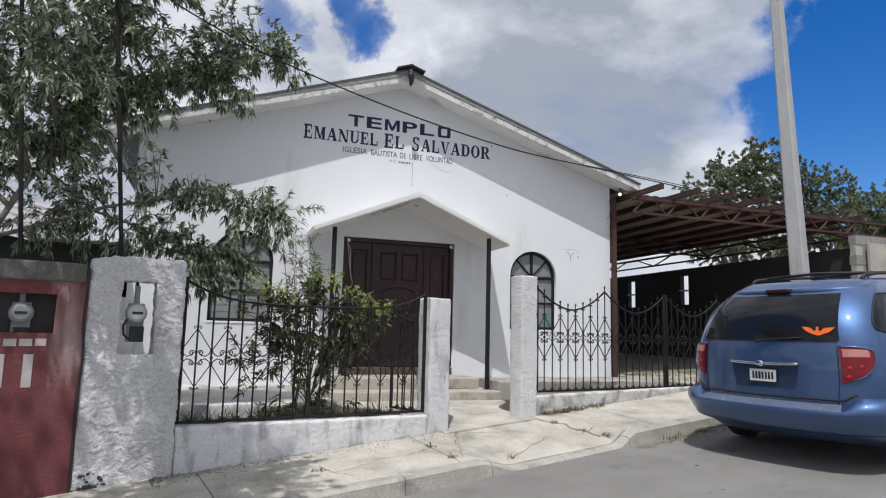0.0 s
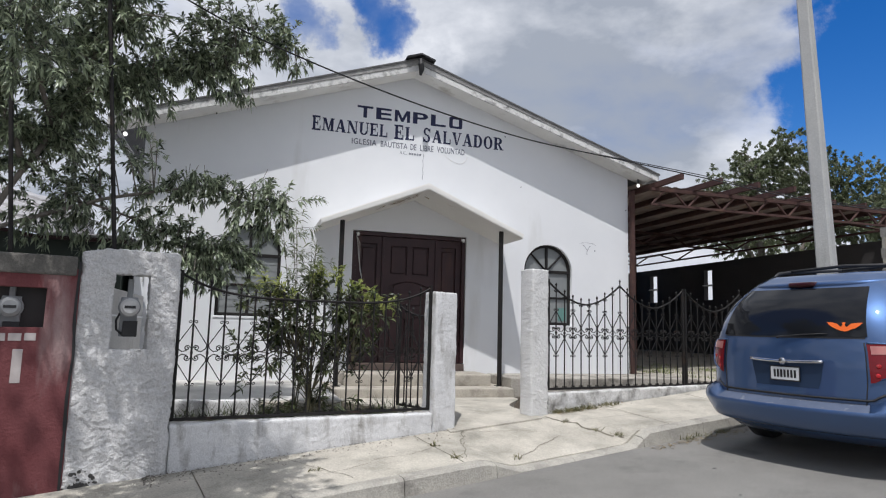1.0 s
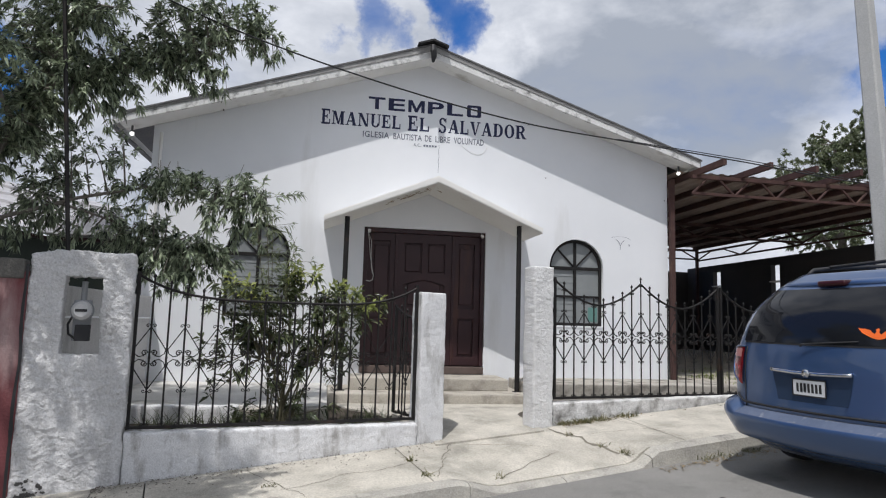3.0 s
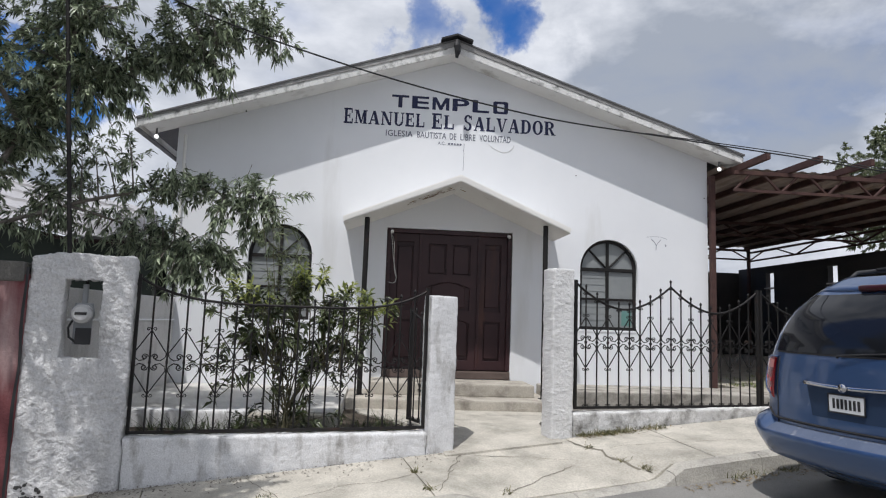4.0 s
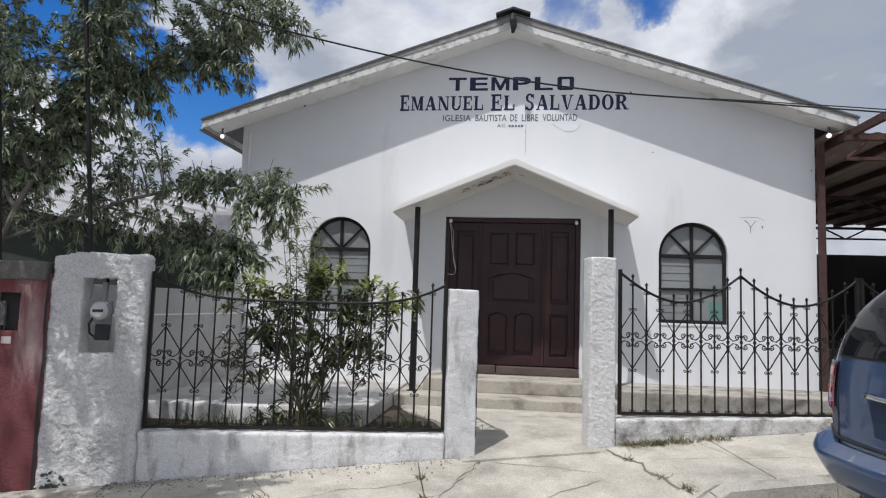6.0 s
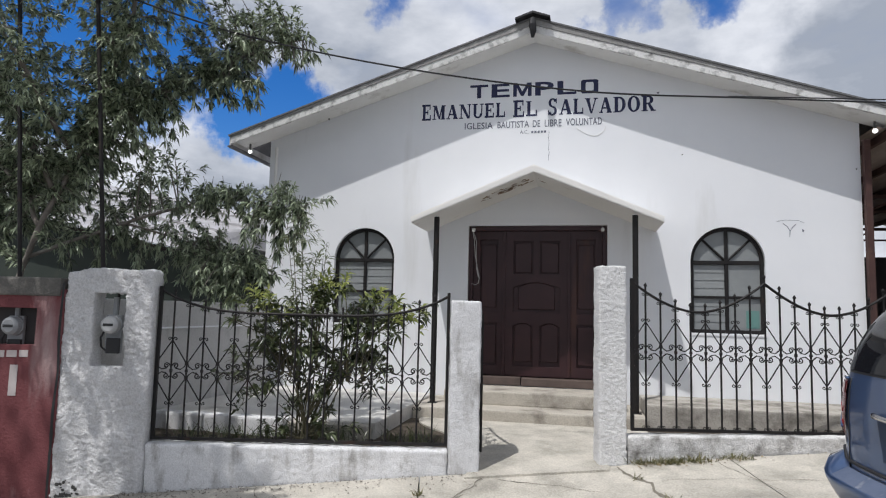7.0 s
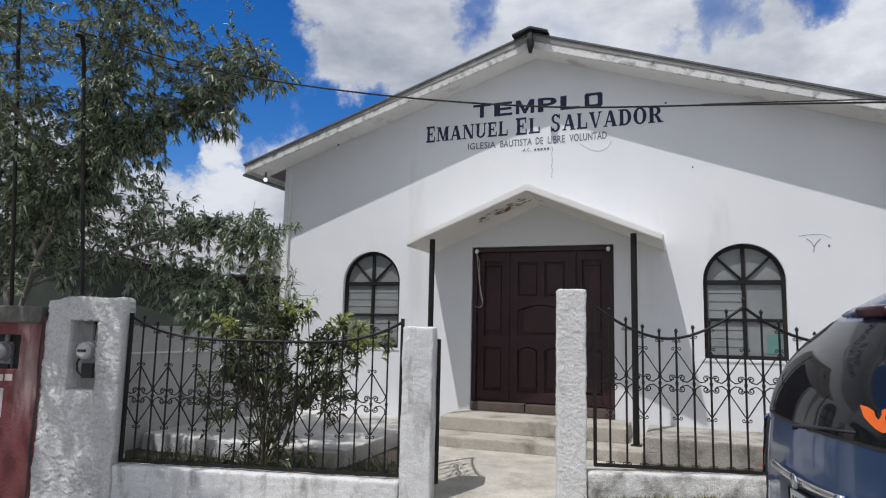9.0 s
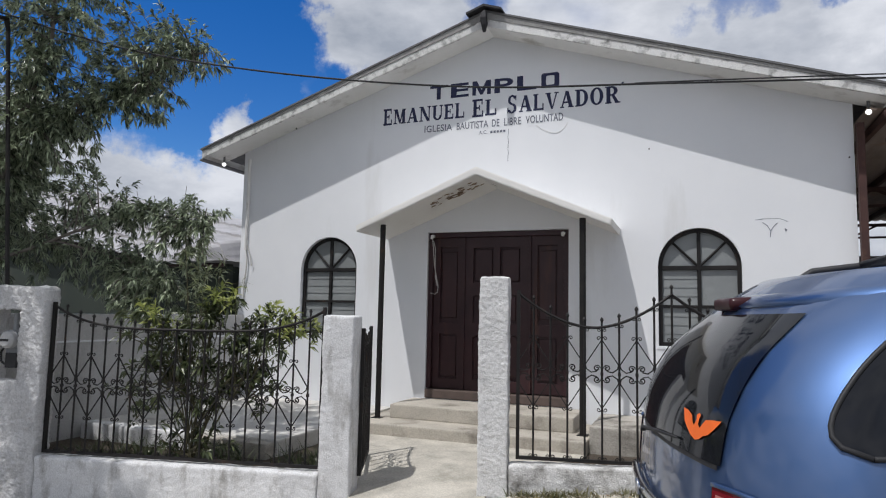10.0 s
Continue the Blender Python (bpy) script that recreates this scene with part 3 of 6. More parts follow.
roof = part("roof", boxed((XC - 0.05, -0.2, APEX + 0.10), (XC + 0.05, 14.2, APEX + 0.17)), M_ROOF, church, "dark felted roof with weathered pale edges")
for side in (-1, 1):
    slope_part("roof_slope", side, ROOF_Y0 + 0.02, ROOF_Y1, 0.062, 0.165, 0.0, EAVE, M_ROOF, roof, "", (0.0, 0.07))
    slope_part("soffit", side, ROOF_Y0 + 0.03, -0.003, 0.0, 0.06, 0.0, EAVE - 0.03, M_SOFFIT, roof, "flaking white soffit board")
    slope_part("fascia", side, ROOF_Y0 - 0.02, ROOF_Y0 + 0.018, -0.012, 0.088, 0.0, EAVE + 0.02, M_PEEL, roof, "flaking white fascia board", (0.0, 0.005))
    slope_part("verge_board", side, ROOF_Y0 - 0.03, ROOF_Y0 + 0.018, 0.090, 0.175, 0.0, EAVE + 0.03, M_VERGE, roof, "grey weathered verge board", (0.005, 0.07))
    slope_part("roof_edge", side, ROOF_Y0 - 0.045, ROOF_Y0 + 0.3, 0.176, 0.20, 0.0, EAVE + 0.05, M_ROOF, roof, "", (0.07, 0.07))
    slope_part("eave_board", side, ROOF_Y0, ROOF_Y1, -0.03, 0.10, EAVE + 0.022, EAVE + 0.05, M_SOFFIT, roof)
    slope_part("eave_trim", side, ROOF_Y0 - 0.03, ROOF_Y1, -0.052, -0.031, EAVE + 0.005, EAVE + 0.062, M_ROOF, roof, "dark eave trim")
bm = bmesh.new()
vs = [bm.verts.new((XC + x, y, APEX + z)) for y in (ROOF_Y0 - 0.10, ROOF_Y1) for x, z in ((-0.24, 0.135), (0, 0.215), (0.24, 0.135), (0.24, 0.16), (0, 0.245), (-0.24, 0.16))]
for k in range(6):
    bm.faces.new((vs[k], vs[(k + 1) % 6], vs[6 + (k + 1) % 6], vs[6 + k]))
bm.faces.new(vs[5::-1])
bm.faces.new(vs[6:])
part("ridge_cap", bm, M_BLACKPL, roof, "black ridge cap")
part("gable_fitting", tubed([(XC, ROOF_Y0 - 0.06, APEX + 0.15), (XC, ROOF_Y0 - 0.08, APEX + 0.05), (XC + 0.01, ROOF_Y0 - 0.07, APEX - 0.03), (XC, ROOF_Y0 - 0.05, APEX - 0.12)], [0.035, 0.05, 0.045, 0.02], 8), M_BLACKPL, roof, "black fitting hanging at the ridge")

# canopy over the door: a folded slab on two thin posts
CANOPY_Y = -0.93
bm = bmesh.new()
prof = [(-1.585, 2.485), (0.02, 3.15), (1.605, 2.468), (1.595, 2.39), (0.02, 3.05), (-1.575, 2.405)]
vs = [bm.verts.new((x, y, z)) for y in (CANOPY_Y, -0.002) for x, z in prof]
for k in range(6):
    bm.faces.new((vs[k], vs[(k + 1) % 6], vs[6 + (k + 1) % 6], vs[6 + k]))
for q in ((0, 5, 4, 1), (1, 4, 3, 2)):
    bm.faces.new([vs[i] for i in q])
    bm.faces.new([vs[6 + i] for i in reversed(q)])
bmesh.ops.recalc_face_normals(bm, faces=bm.faces)
bmesh.ops.bevel(bm, geom=[e for e in bm.edges if all(abs(v.co.y - CANOPY_Y) < 1e-4 for v in e.verts)], offset=0.012, segments=2, affect="EDGES")
canopy = part("canopy", bm, M_CANOPY, church, "white folded concrete door canopy with a flaking underside")
for x, zb, zt in ((-1.255, 0.08, 2.50), (1.27, 0.08, 2.50)):
    post = part("canopy_post", tubed([(x, -0.80, zb), (x, -0.80, zt)], 0.036, 10), M_IRON, church, "thin black steel post")
    part("foot_plate", boxed((x - 0.06, -0.86, zb), (x + 0.06, -0.74, zb + 0.012)), M_IRON, post)

# door: fixed side panels and one leaf in the middle, dark carved wood
door = thing("door_1", (0, 0.1, 0.39), "dark brown carved wooden door with fixed side panels", "door", kind="structure")
part("threshold", boxed((-0.955, -0.03, 0.262), (-0.2, 0.2, 0.378), 0.012), M_SILL, door, "dark brown threshold tile")
part("threshold", boxed((-0.19, -0.03, 0.262), (0.955, 0.2, 0.372), 0.012), M_SILL, door, "dark brown threshold tile")
part("frame", boxed((-0.96, 0.03, 0.385), (-0.90, 0.16, 2.485), 0.006), M_WOOD, door)
part("frame", boxed((0.90, 0.03, 0.385), (0.96, 0.16, 2.485), 0.006), M_WOOD, door)
part("frame", boxed((-0.895, 0.03, 2.42), (0.895, 0.16, 2.485), 0.006), M_WOOD, door)


def carved_panel(name, x0, x1, y, boxes, parent, arched=False):
    """A leaf with sunk fields, each with a raised middle."""
    me = sheet_mesh(name, [(x0, 0.39), (x1, 0.39), (x1, 2.415), (x0, 2.415)], [b if not arched else b for b in boxes], 0.05, 0.004)
    leaf = link_mesh(name, me, M_WOOD, parent)
    leaf.location = (0, y, 0)
    for b in boxes:
        cx, cz = sum(p[0] for p in b) / len(b), sum(p[1] for p in b) / len(b)
        inner = [(cx + (px - cx) * 0.74, cz + (pz - cz) * 0.84) for px, pz in b]
        f = link_mesh("field", sheet_mesh("field", inner, (), 0.03, 0.012), M_WOOD, leaf)
        f.location = (0, 0.018, 0)
    back = part("backing", boxed((x0 + 0.002, y + 0.04, 0.392), (x1 - 0.002, y + 0.055, 2.413)), M_WOOD, parent)
    return leaf


def field(x0, x1, z0, z1):
    return [(x0, z0), (x1, z0), (x1, z1), (x0, z1)]


def bowed(x0, x1, z0, z1, rise):
    n = 10
    return [(x0, z0), (x1, z0)] + [(x1 + (x0 - x1) * k / n, z1 + rise * math.sin(math.pi * k / n)) for k in range(n + 1)]


carved_panel("side_panel", -0.895, -0.462, 0.085, [field(-0.81, -0.545, 0.52, 1.12), field(-0.81, -0.545, 1.26, 2.30)], door)
leaf = carved_panel("door_leaf", -0.442, 0.442, 0.075, [bowed(-0.33, -0.04, 0.52, 1.08, 0.05), bowed(0.04, 0.33, 0.52, 1.08, 0.05), bowed(-0.33, 0.33, 1.27, 1.62, 0.08), field(-0.33, -0.04, 1.80, 2.28), field(0.04, 0.33, 1.80, 2.28)], door)
carved_panel("side_panel", 0.462, 0.895, 0.085, [field(0.545, 0.81, 0.52, 1.12), field(0.545, 0.81, 1.26, 2.30)], door)
for x in (-0.452, 0.452):
    part("mullion", boxed((x - 0.018, 0.05, 0.39), (x + 0.018, 0.14, 2.415), 0.005), M_WOOD, door)
lock = part("lock", boxed((0.355, 0.055, 1.33), (0.405, 0.078, 1.47), 0.004), M_BLACKPL, leaf, "black lock plate")
part("door_handle", tubed([(0.38, 0.06, 1.42), (0.38, 0.02, 1.42), (0.30, 0.015, 1.42)], 0.010, 8), M_BLACKPL, leaf)
for x in (-0.89, 0.90):
    part("lamp_holder", tubed([(x, 0.03, 2.44), (x, -0.03, 2.43), (x, -0.045, 2.40)], [0.022, 0.026, 0.02], 8), M_BULB, door, "small white fitting")
part("astragal", boxed((-0.474, 0.022, 0.42), (-0.430, 0.049, 1.78), 0.008), M_SILL, leaf, "worn cover strip")
cord = bmesh.new()
tube(cord, [(-0.905, 0.02, 2.40), (-0.885, 0.0, 2.30), (-0.862, 0.0, 2.05), (-0.825, 0.0, 1.85), (-0.800, 0.0, 1.74), (-0.812, 0.0, 1.67), (-0.850, 0.0, 1.645), (-0.91, 0.01, 1.66)], 0.006, 5)
tube(cord, [(-0.89, 0.02, 2.38), (-0.850, -0.008, 2.27), (-0.848, -0.008, 2.05), (-0.838, -0.008, 1.86), (-0.812, -0.004, 1.75)], 0.005, 5)
tagged(part("hanging_cord", cord, M_CORD), "pale electric cord hanging in a loop beside the door", "cord")


def arched_window(idx, x0, x1):
    w = thing("window_%d" % idx, ((x0 + x1) / 2, 0.1, 1.055), "arched black iron window with frosted louvre panes", "window", kind="structure")
    a, b, c, r = x0 + 0.004, x1 - 0.004, (x0 + x1) / 2, (x1 - x0) / 2 - 0.004
    fr = link_mesh("window_frame", sheet_mesh("window_frame", arch(a, b, 1.06, 2.0, 24), [arch(a + 0.04, b - 0.04, 1.10, 2.0, 24)], 0.05, 0.003), M_IRON, w)
    fr.location = (0, 0.06, 0)
    part("mullion", boxed((c - 0.021, 0.065, 1.10), (c + 0.021, 0.105, 2.42), 0.003), M_IRON, w)
    part("transom", boxed((a + 0.04, 0.062, 1.965), (b - 0.04, 0.107, 2.015), 0.003), M_IRON, w)
    part("transom", boxed((a + 0.04, 0.066, 1.513), (b - 0.04, 0.103, 1.546), 0.003), M_IRON, w)
    for ang in (45, 135):
        d = Vector((math.cos(radians(ang)), 0, math.sin(radians(ang))))
        part("glazing_bar", tubed([Vector((c, 0.085, 2.0)) + d * 0.02, Vector((c, 0.085, 2.0)) + d * (r - 0.03)], 0.016, 6), M_IRON, w)
    link_mesh("fanlight_pane", sheet_mesh("fanlight_pane", [(c + (r - 0.02) * math.cos(k * math.pi / 20), 2.0 + (r - 0.02) * math.sin(k * math.pi / 20)) for k in range(21)], (), 0.006), M_PANE, w).location = (0, 0.098, 0)
    for px0, px1, turned in ((a + 0.042, c - 0.023, True), (c + 0.023, b - 0.042, idx == 1)):
        for z0, z1 in ((1.102, 1.511), (1.548, 1.963)):
            if turned:
                part("pane", boxed((px0, 0.115, z0), (px1, 0.121, z1)), M_PANE, w)
                k = 4
                h = (z1 - z0) / k
                for i in range(k):
                    z = z0 + h * (i + 0.5)
                    part("louvre_pane", boxed((px0, -0.004, -h * 0.515), (px1, 0.004, h * 0.515), 0, Matrix.Translation((0, 0.10, z)) @ Matrix.Rotation(radians(-4), 4, "X")), M_PANE, w)
            else:
                part("pane", boxed((px0, 0.094, z0), (px1, 0.10, z1)), M_PANE, w)
    if idx == 2:
        # small teal patch laid in front of the lower right pane
        part("pane", boxed((b - 0.22, 0.089, 1.13), (b - 0.06, 0.0925, 1.36)), M_TEALPATCH, w, "teal patch in the corner of the glazing")
    part("window_sill", boxed((x0 - 0.015, -0.012, 1.022), (x1 + 0.015, 0.05, 1.052), 0.004), M_WALL, w)
    # dark sheet added behind the panes in place of the room's darkness
    part("unlit_room_sheet", boxed((x0 - 0.05, 0.25, 1.0), (x1 + 0.05, 0.262, 2.55)), M_DARKROOM, w)
    return w


for i, (a, b) in enumerate(WINS):
    arched_window(i + 1, a, b)

# lettering painted on the gable
sign = thing("painted_sign", (0, -0.004, 4.2), "blue-black church name painted on the white gable", "sign")


def ring_strip(cx, cz, rx, rz, thick, thin, a0, a1, n=18):
    """A curved stroke on an ellipse, thick at its sides and thin at head and foot; quads in the unit square."""
    out = []
    rows = []
    for i in range(n + 1):
        a = radians(a0 + (a1 - a0) * i / n)
        c, s = math.cos(a), math.sin(a)
        w = thin + (thick - thin) * abs(c) ** 1.3
        rows.append(((cx + rx * c, cz + rz * s), (cx + (rx - w) * c, cz + (rz - w * 0.75) * s)))
    for p, q in zip(rows, rows[1:]):
        out.append((p[0], q[0], q[1], p[1]))
    return out


def bar_of(x0, x1, z0, z1):
    return ((x0, z0), (x1, z0), (x1, z1), (x0, z1))


STEM = [bar_of(0.10, 0.37, 0, 1)]
FEET = [bar_of(0.0, 0.46, 0, 0.075), bar_of(0.0, 0.46, 0.925, 1)]
SERIF = {
    "E": (0.90, STEM + [bar_of(0, 0.88, 0.88, 1), bar_of(0.78, 0.88, 0.68, 1), bar_of(0.3, 0.64, 0.46, 0.56), bar_of(0.57, 0.66, 0.36, 0.66), bar_of(0, 0.94, 0, 0.12), bar_of(0.84, 0.94, 0, 0.34)]),
    "M": (1.22, [bar_of(0.10, 0.19, 0, 1), bar_of(0.70, 0.92, 0, 1), ((0.08, 1), (0.48, 0.02), (0.60, 0.02), (0.32, 1)), ((0.48, 0.02), (0.58, 0.02), (0.80, 1), (0.70, 1)), bar_of(0, 0.30, 0, 0.075), bar_of(0.62, 1, 0, 0.075), bar_of(0, 0.3, 0.925, 1), bar_of(0.72, 1, 0.925, 1)]),
    "A": (1.08, [((0.08, 0), (0.19, 0), (0.52, 0.95), (0.42, 1)), ((0.38, 1), (0.62, 1), (0.95, 0), (0.66, 0)), bar_of(0.24, 0.72, 0.27, 0.37), bar_of(0, 0.30, 0, 0.075), bar_of(0.58, 1, 0, 0.075)]),
    "N": (1.10, [bar_of(0.12, 0.22, 0, 1), bar_of(0.80, 0.90, 0, 1), ((0.06, 1), (0.68, 0), (0.90, 0), (0.34, 1)), bar_of(0, 0.33, 0, 0.075), bar_of(0, 0.34, 0.925, 1), bar_of(0.68, 1, 0.925, 1)]),
    "U": (1.05, [bar_of(0.12, 0.36, 0.3, 1), bar_of(0.78, 0.88, 0.3, 1), bar_of(0, 0.47, 0.925, 1), bar_of(0.66, 1, 0.925, 1)] + ring_strip(0.50, 0.32, 0.385, 0.33, 0.20, 0.14, 180, 360)),
    "L": (0.88, STEM + FEET + [bar_of(0, 0.95, 0, 0.12), bar_of(0.84, 0.95, 0, 0.40)]),
    "V": (1.06, [((0.05, 1), (0.43, 0), (0.56, 0), (0.34, 1)), ((0.47, 0), (0.56, 0), (0.90, 1), (0.79, 1)), bar_of(0, 0.42, 0.925, 1), bar_of(0.68, 1, 0.925, 1)]),
    "D": (1.04, STEM + FEET + [bar_of(0.2, 0.5, 0, 0.11), bar_of(0.2, 0.5, 0.89, 1)] + ring_strip(0.46, 0.5, 0.50, 0.5, 0.27, 0.14, -90, 90)),
    "O": (1.04, ring_strip(0.5, 0.5, 0.48, 0.52, 0.27, 0.13, 0, 360, 32)),
    "R": (1.10, STEM + FEET + [bar_of(0.2, 0.5, 0.89, 1), bar_of(0.2, 0.5, 0.44, 0.54), ((0.42, 0.5), (0.62, 0.5), (0.98, 0.0), (0.70, 0.0)), bar_of(0.66, 1.04, 0, 0.075)] + ring_strip(0.46, 0.72, 0.40, 0.28, 0.25, 0.13, -90, 90)),
    "S": (0.88, ring_strip(0.48, 0.74, 0.40, 0.27, 0.24, 0.13, 20, 270) + ring_strip(0.46, 0.27, 0.43, 0.28, 0.25, 0.13, -160, 90) + [bar_of(0.78, 0.88, 0.70, 0.98), bar_of(0.04, 0.14, 0.02, 0.32)]),
}


def serif_letter(ch, x, width, z0, z1):
    """One painted serif capital on the gable."""
    bm = bmesh.new()
    for i, poly in enumerate(SERIF[ch][1]):
        bm.faces.new([bm.verts.new((x + width * u, -0.003 - 0.0001 * i, z0 + (z1 - z0) * v)) for u, v in poly])
    return part("letter", bm, M_INK, sign)


for text, x0, x1, z0, z1 in (("EMANUEL", -1.705, -0.462, 4.07, 4.285), ("EL", -0.352, -0.002, 4.068, 4.29), ("SALVADOR", 0.140, 1.605, 4.072, 4.295)):
    unit = (x1 - x0) / (sum(SERIF[ch][0] for ch in text) + 0.10 * (len(text) - 1))
    x = x0
    for k, ch in enumerate(text):
        tall = 0.02 if k == 0 else 0.0
        serif_letter(ch, x, SERIF[ch][0] * unit, z0 - tall * 0.4, z1 + tall)
        x += (SERIF[ch][0] + 0.10) * unit
part("letter", boxed((1.63, -0.005, 4.315), (1.655, -0.003, 4.335)), M_INK, sign)
x0, step, z0, z1 = -0.985, 0.315, 4.365, 4.565
for k, ch in enumerate("TEMPLO"):
    a, b = x0 + step * k, x0 + step * (k + 0.84)
    if ch == "M":
        bm = bmesh.new()
        bm.faces.new([bm.verts.new((a + (b - a) * u, -0.004, z0 + (z1 - z0) * v)) for u, v in ((0, 0), (0.2, 0), (0.2, 0.62), (0.43, 0.02), (0.57, 0.02), (0.8, 0.62), (0.8, 0), (1, 0), (1, 1), (0.76, 1), (0.5, 0.36), (0.24, 1), (0, 1))])
        bmesh.ops.triangulate(bm, faces=bm.faces)
        part("letter", bm, M_INK, sign)
    elif ch == "O":
        bm = bmesh.new()
        ring = [[bm.verts.new((a + (b - a) * (0.5 + u * 0.5 * w), -0.004, z0 + (z1 - z0) * (0.5 + v * 0.5 * h))) for u, v in ((-1, -0.8), (-0.8, -1), (0.8, -1), (1, -0.8), (1, 0.8), (0.8, 1), (-0.8, 1), (-1, 0.8))] for w, h in ((0.9, 1.0), (0.42, 0.62))]
        for m in range(8):
            bm.faces.new((ring[0][m], ring[0][(m + 1) % 8], ring[1][(m + 1) % 8], ring[1][m]))
        part("letter", bm, M_INK, sign)
    else:
        link_mesh("letter", text_mesh("letter", ch, a, b, z0, z1, -0.004, 0.022), M_INK, sign)
for words, x0, x1, z0, z1, bold, mat in (("IGLESIA", -1.056, -0.642, 3.905, 4.002, 0.012, M_INK2), ("BAUTISTA", -0.575, -0.12, 3.905, 4.004, 0.012, M_INK2), ("DE", -0.068, 0.035, 3.905, 4.006, 0.012, M_INK2), ("LIBRE", 0.10, 0.335, 3.905, 4.008, 0.008, M_INK2), ("VOLUNTAD", 0.397, 0.893, 3.907, 4.012, 0.012, M_INK2), ("A.C.", -0.25, -0.13, 3.815, 3.865, 0.0, M_INK2)):
    link_mesh("word", text_mesh("word", words, x0, x1, z0, z1, -0.004, bold, 1.05), mat, sign)
for k in range(5):
    bm = boxed((-0.09 + 0.045 * k, -0.005, 3.82), (-0.06 + 0.045 * k, -0.003, 3.85))
    part("word", bm, M_INK2, sign)
tagged(part("paint_run", tubed([(0.60 + 0.36 * math.sin(u * 1.5 - 0.2), -0.003, 3.88 - 0.13 * math.sin(u * math.pi)) for u in [i / 12 for i in range(13)]], 0.0035, 5), M_FASCIA), "thin grey looping line on the white render", "stain")
tagged(part("wall_crack", tubed([(0.16 + 0.006 * math.sin(i * 2.3), -0.001, 3.86 - i * 0.055) for i in range(9)], 0.0035, 4), M_INK2), "fine hairline crack in the white render", "crack")
bm = bmesh.new()
rng = random.Random(5)
for pts, r in ((((3.18, 2.50), (3.23, 2.46), (3.26, 2.40), (3.255, 2.33)), 0.004), (((3.33, 2.49), (3.29, 2.45), (3.26, 2.40)), 0.004), (((3.10, 2.53), (3.22, 2.545), (3.36, 2.54), (3.44, 2.50)), 0.0022), (((3.405, 2.42), (3.42, 2.41), (3.41, 2.395)), 0.008)):
    tube(bm, [(x, -0.001, z) for x, z in pts], r, 5)
tagged(part("render_damage", bm, M_INK2), "small cracked patch in the white render", "crack")
bm = bmesh.new()
for k in range(60):
    p = Vector((-0.27 + rng.gauss(0, 0.15), -0.62 + rng.uniform(-0.12, 0.16), 0))
    z = lambda q: 3.05 - 0.41 * abs(q.x - 0.02) - 0.004
    r = 0.010 + 0.030 * rng.random() ** 2
    loop = [p + Vector((math.cos(a) * r * rng.uniform(0.6, 1.7), math.sin(a) * r * rng.uniform(0.5, 1.1), 0)) for a in [i * math.tau / 8 for i in range(8)]]
    if all(q.x < 0.0 for q in loop) or all(q.x > 0.04 for q in loop):
        bm.faces.new([bm.verts.new((q.x, q.y, z(q))) for q in loop])
tagged(part("flaked_patch", bm, surf("bare_patch", (0.30, 0.22, 0.15), (0.22, 0.16, 0.11), 12, 0.9, 0.4, 60)), "flaked brown patches on the canopy underside", "stain", kind="stuff")
for x in (-4.37, 4.22):
    lamp = thing("eave_lamp", (x, -0.18, eave_z(x) - 0.12), "small white lamp bulb under the eave", "lamp", group="eave lamps")
    part("socket", tubed([(x, -0.18, eave_z(x) + 0.01), (x, -0.18, eave_z(x) - 0.095)], 0.016, 8), M_ROOF, lamp)
    bm = bmesh.new()
    bmesh.ops.create_uvsphere(bm, u_segments=12, v_segments=8, radius=0.031, matrix=Matrix.Translation((x, -0.18, eave_z(x) - 0.118)))
    part("bulb", bm, M_LITBULB, lamp, "lit white bulb", smooth=True)
tagged(part("wall_hook", tubed([(-3.16, 0.0, 4.185), (-3.16, -0.05, 4.185), (-3.15, -0.055, 4.12)], [0.022, 0.016, 0.010], 6), M_BLACKPL), "small black hook high on the white gable", "hook")
pipe = thing("conduit", (-4.03, -0.02, 2.2), "thin pale conduit with loose wires down the wall corner", "pipe")
part("tube", tubed([(-4.005, -0.025, 3.72), (-4.0, -0.025, 2.3)], 0.024, 8), M_SOFFIT, pipe)
part("loose_wire", tubed([(-4.0, -0.02, 2.35), (-3.96, -0.03, 2.15), (-3.97, -0.03, 1.95), (-4.0, -0.02, 1.8), (-4.0, -0.02, 1.5)], 0.011, 5), M_CORD, pipe)
part("loose_wire", tubed([(-4.0, -0.02, 2.4), (-3.90, -0.04, 2.22), (-3.87, -0.03, 2.05)], 0.009, 5), M_CORD, pipe)
for p in ((1.95, 3.45), (4.06, 3.2)):
    tagged(part("wall_hook", tubed([(p[0], 0.0, p[1]), (p[0], -0.008, p[1])], 0.009, 8), M_IRON), "small dark hook in the white wall", "hook", group="wall hooks")

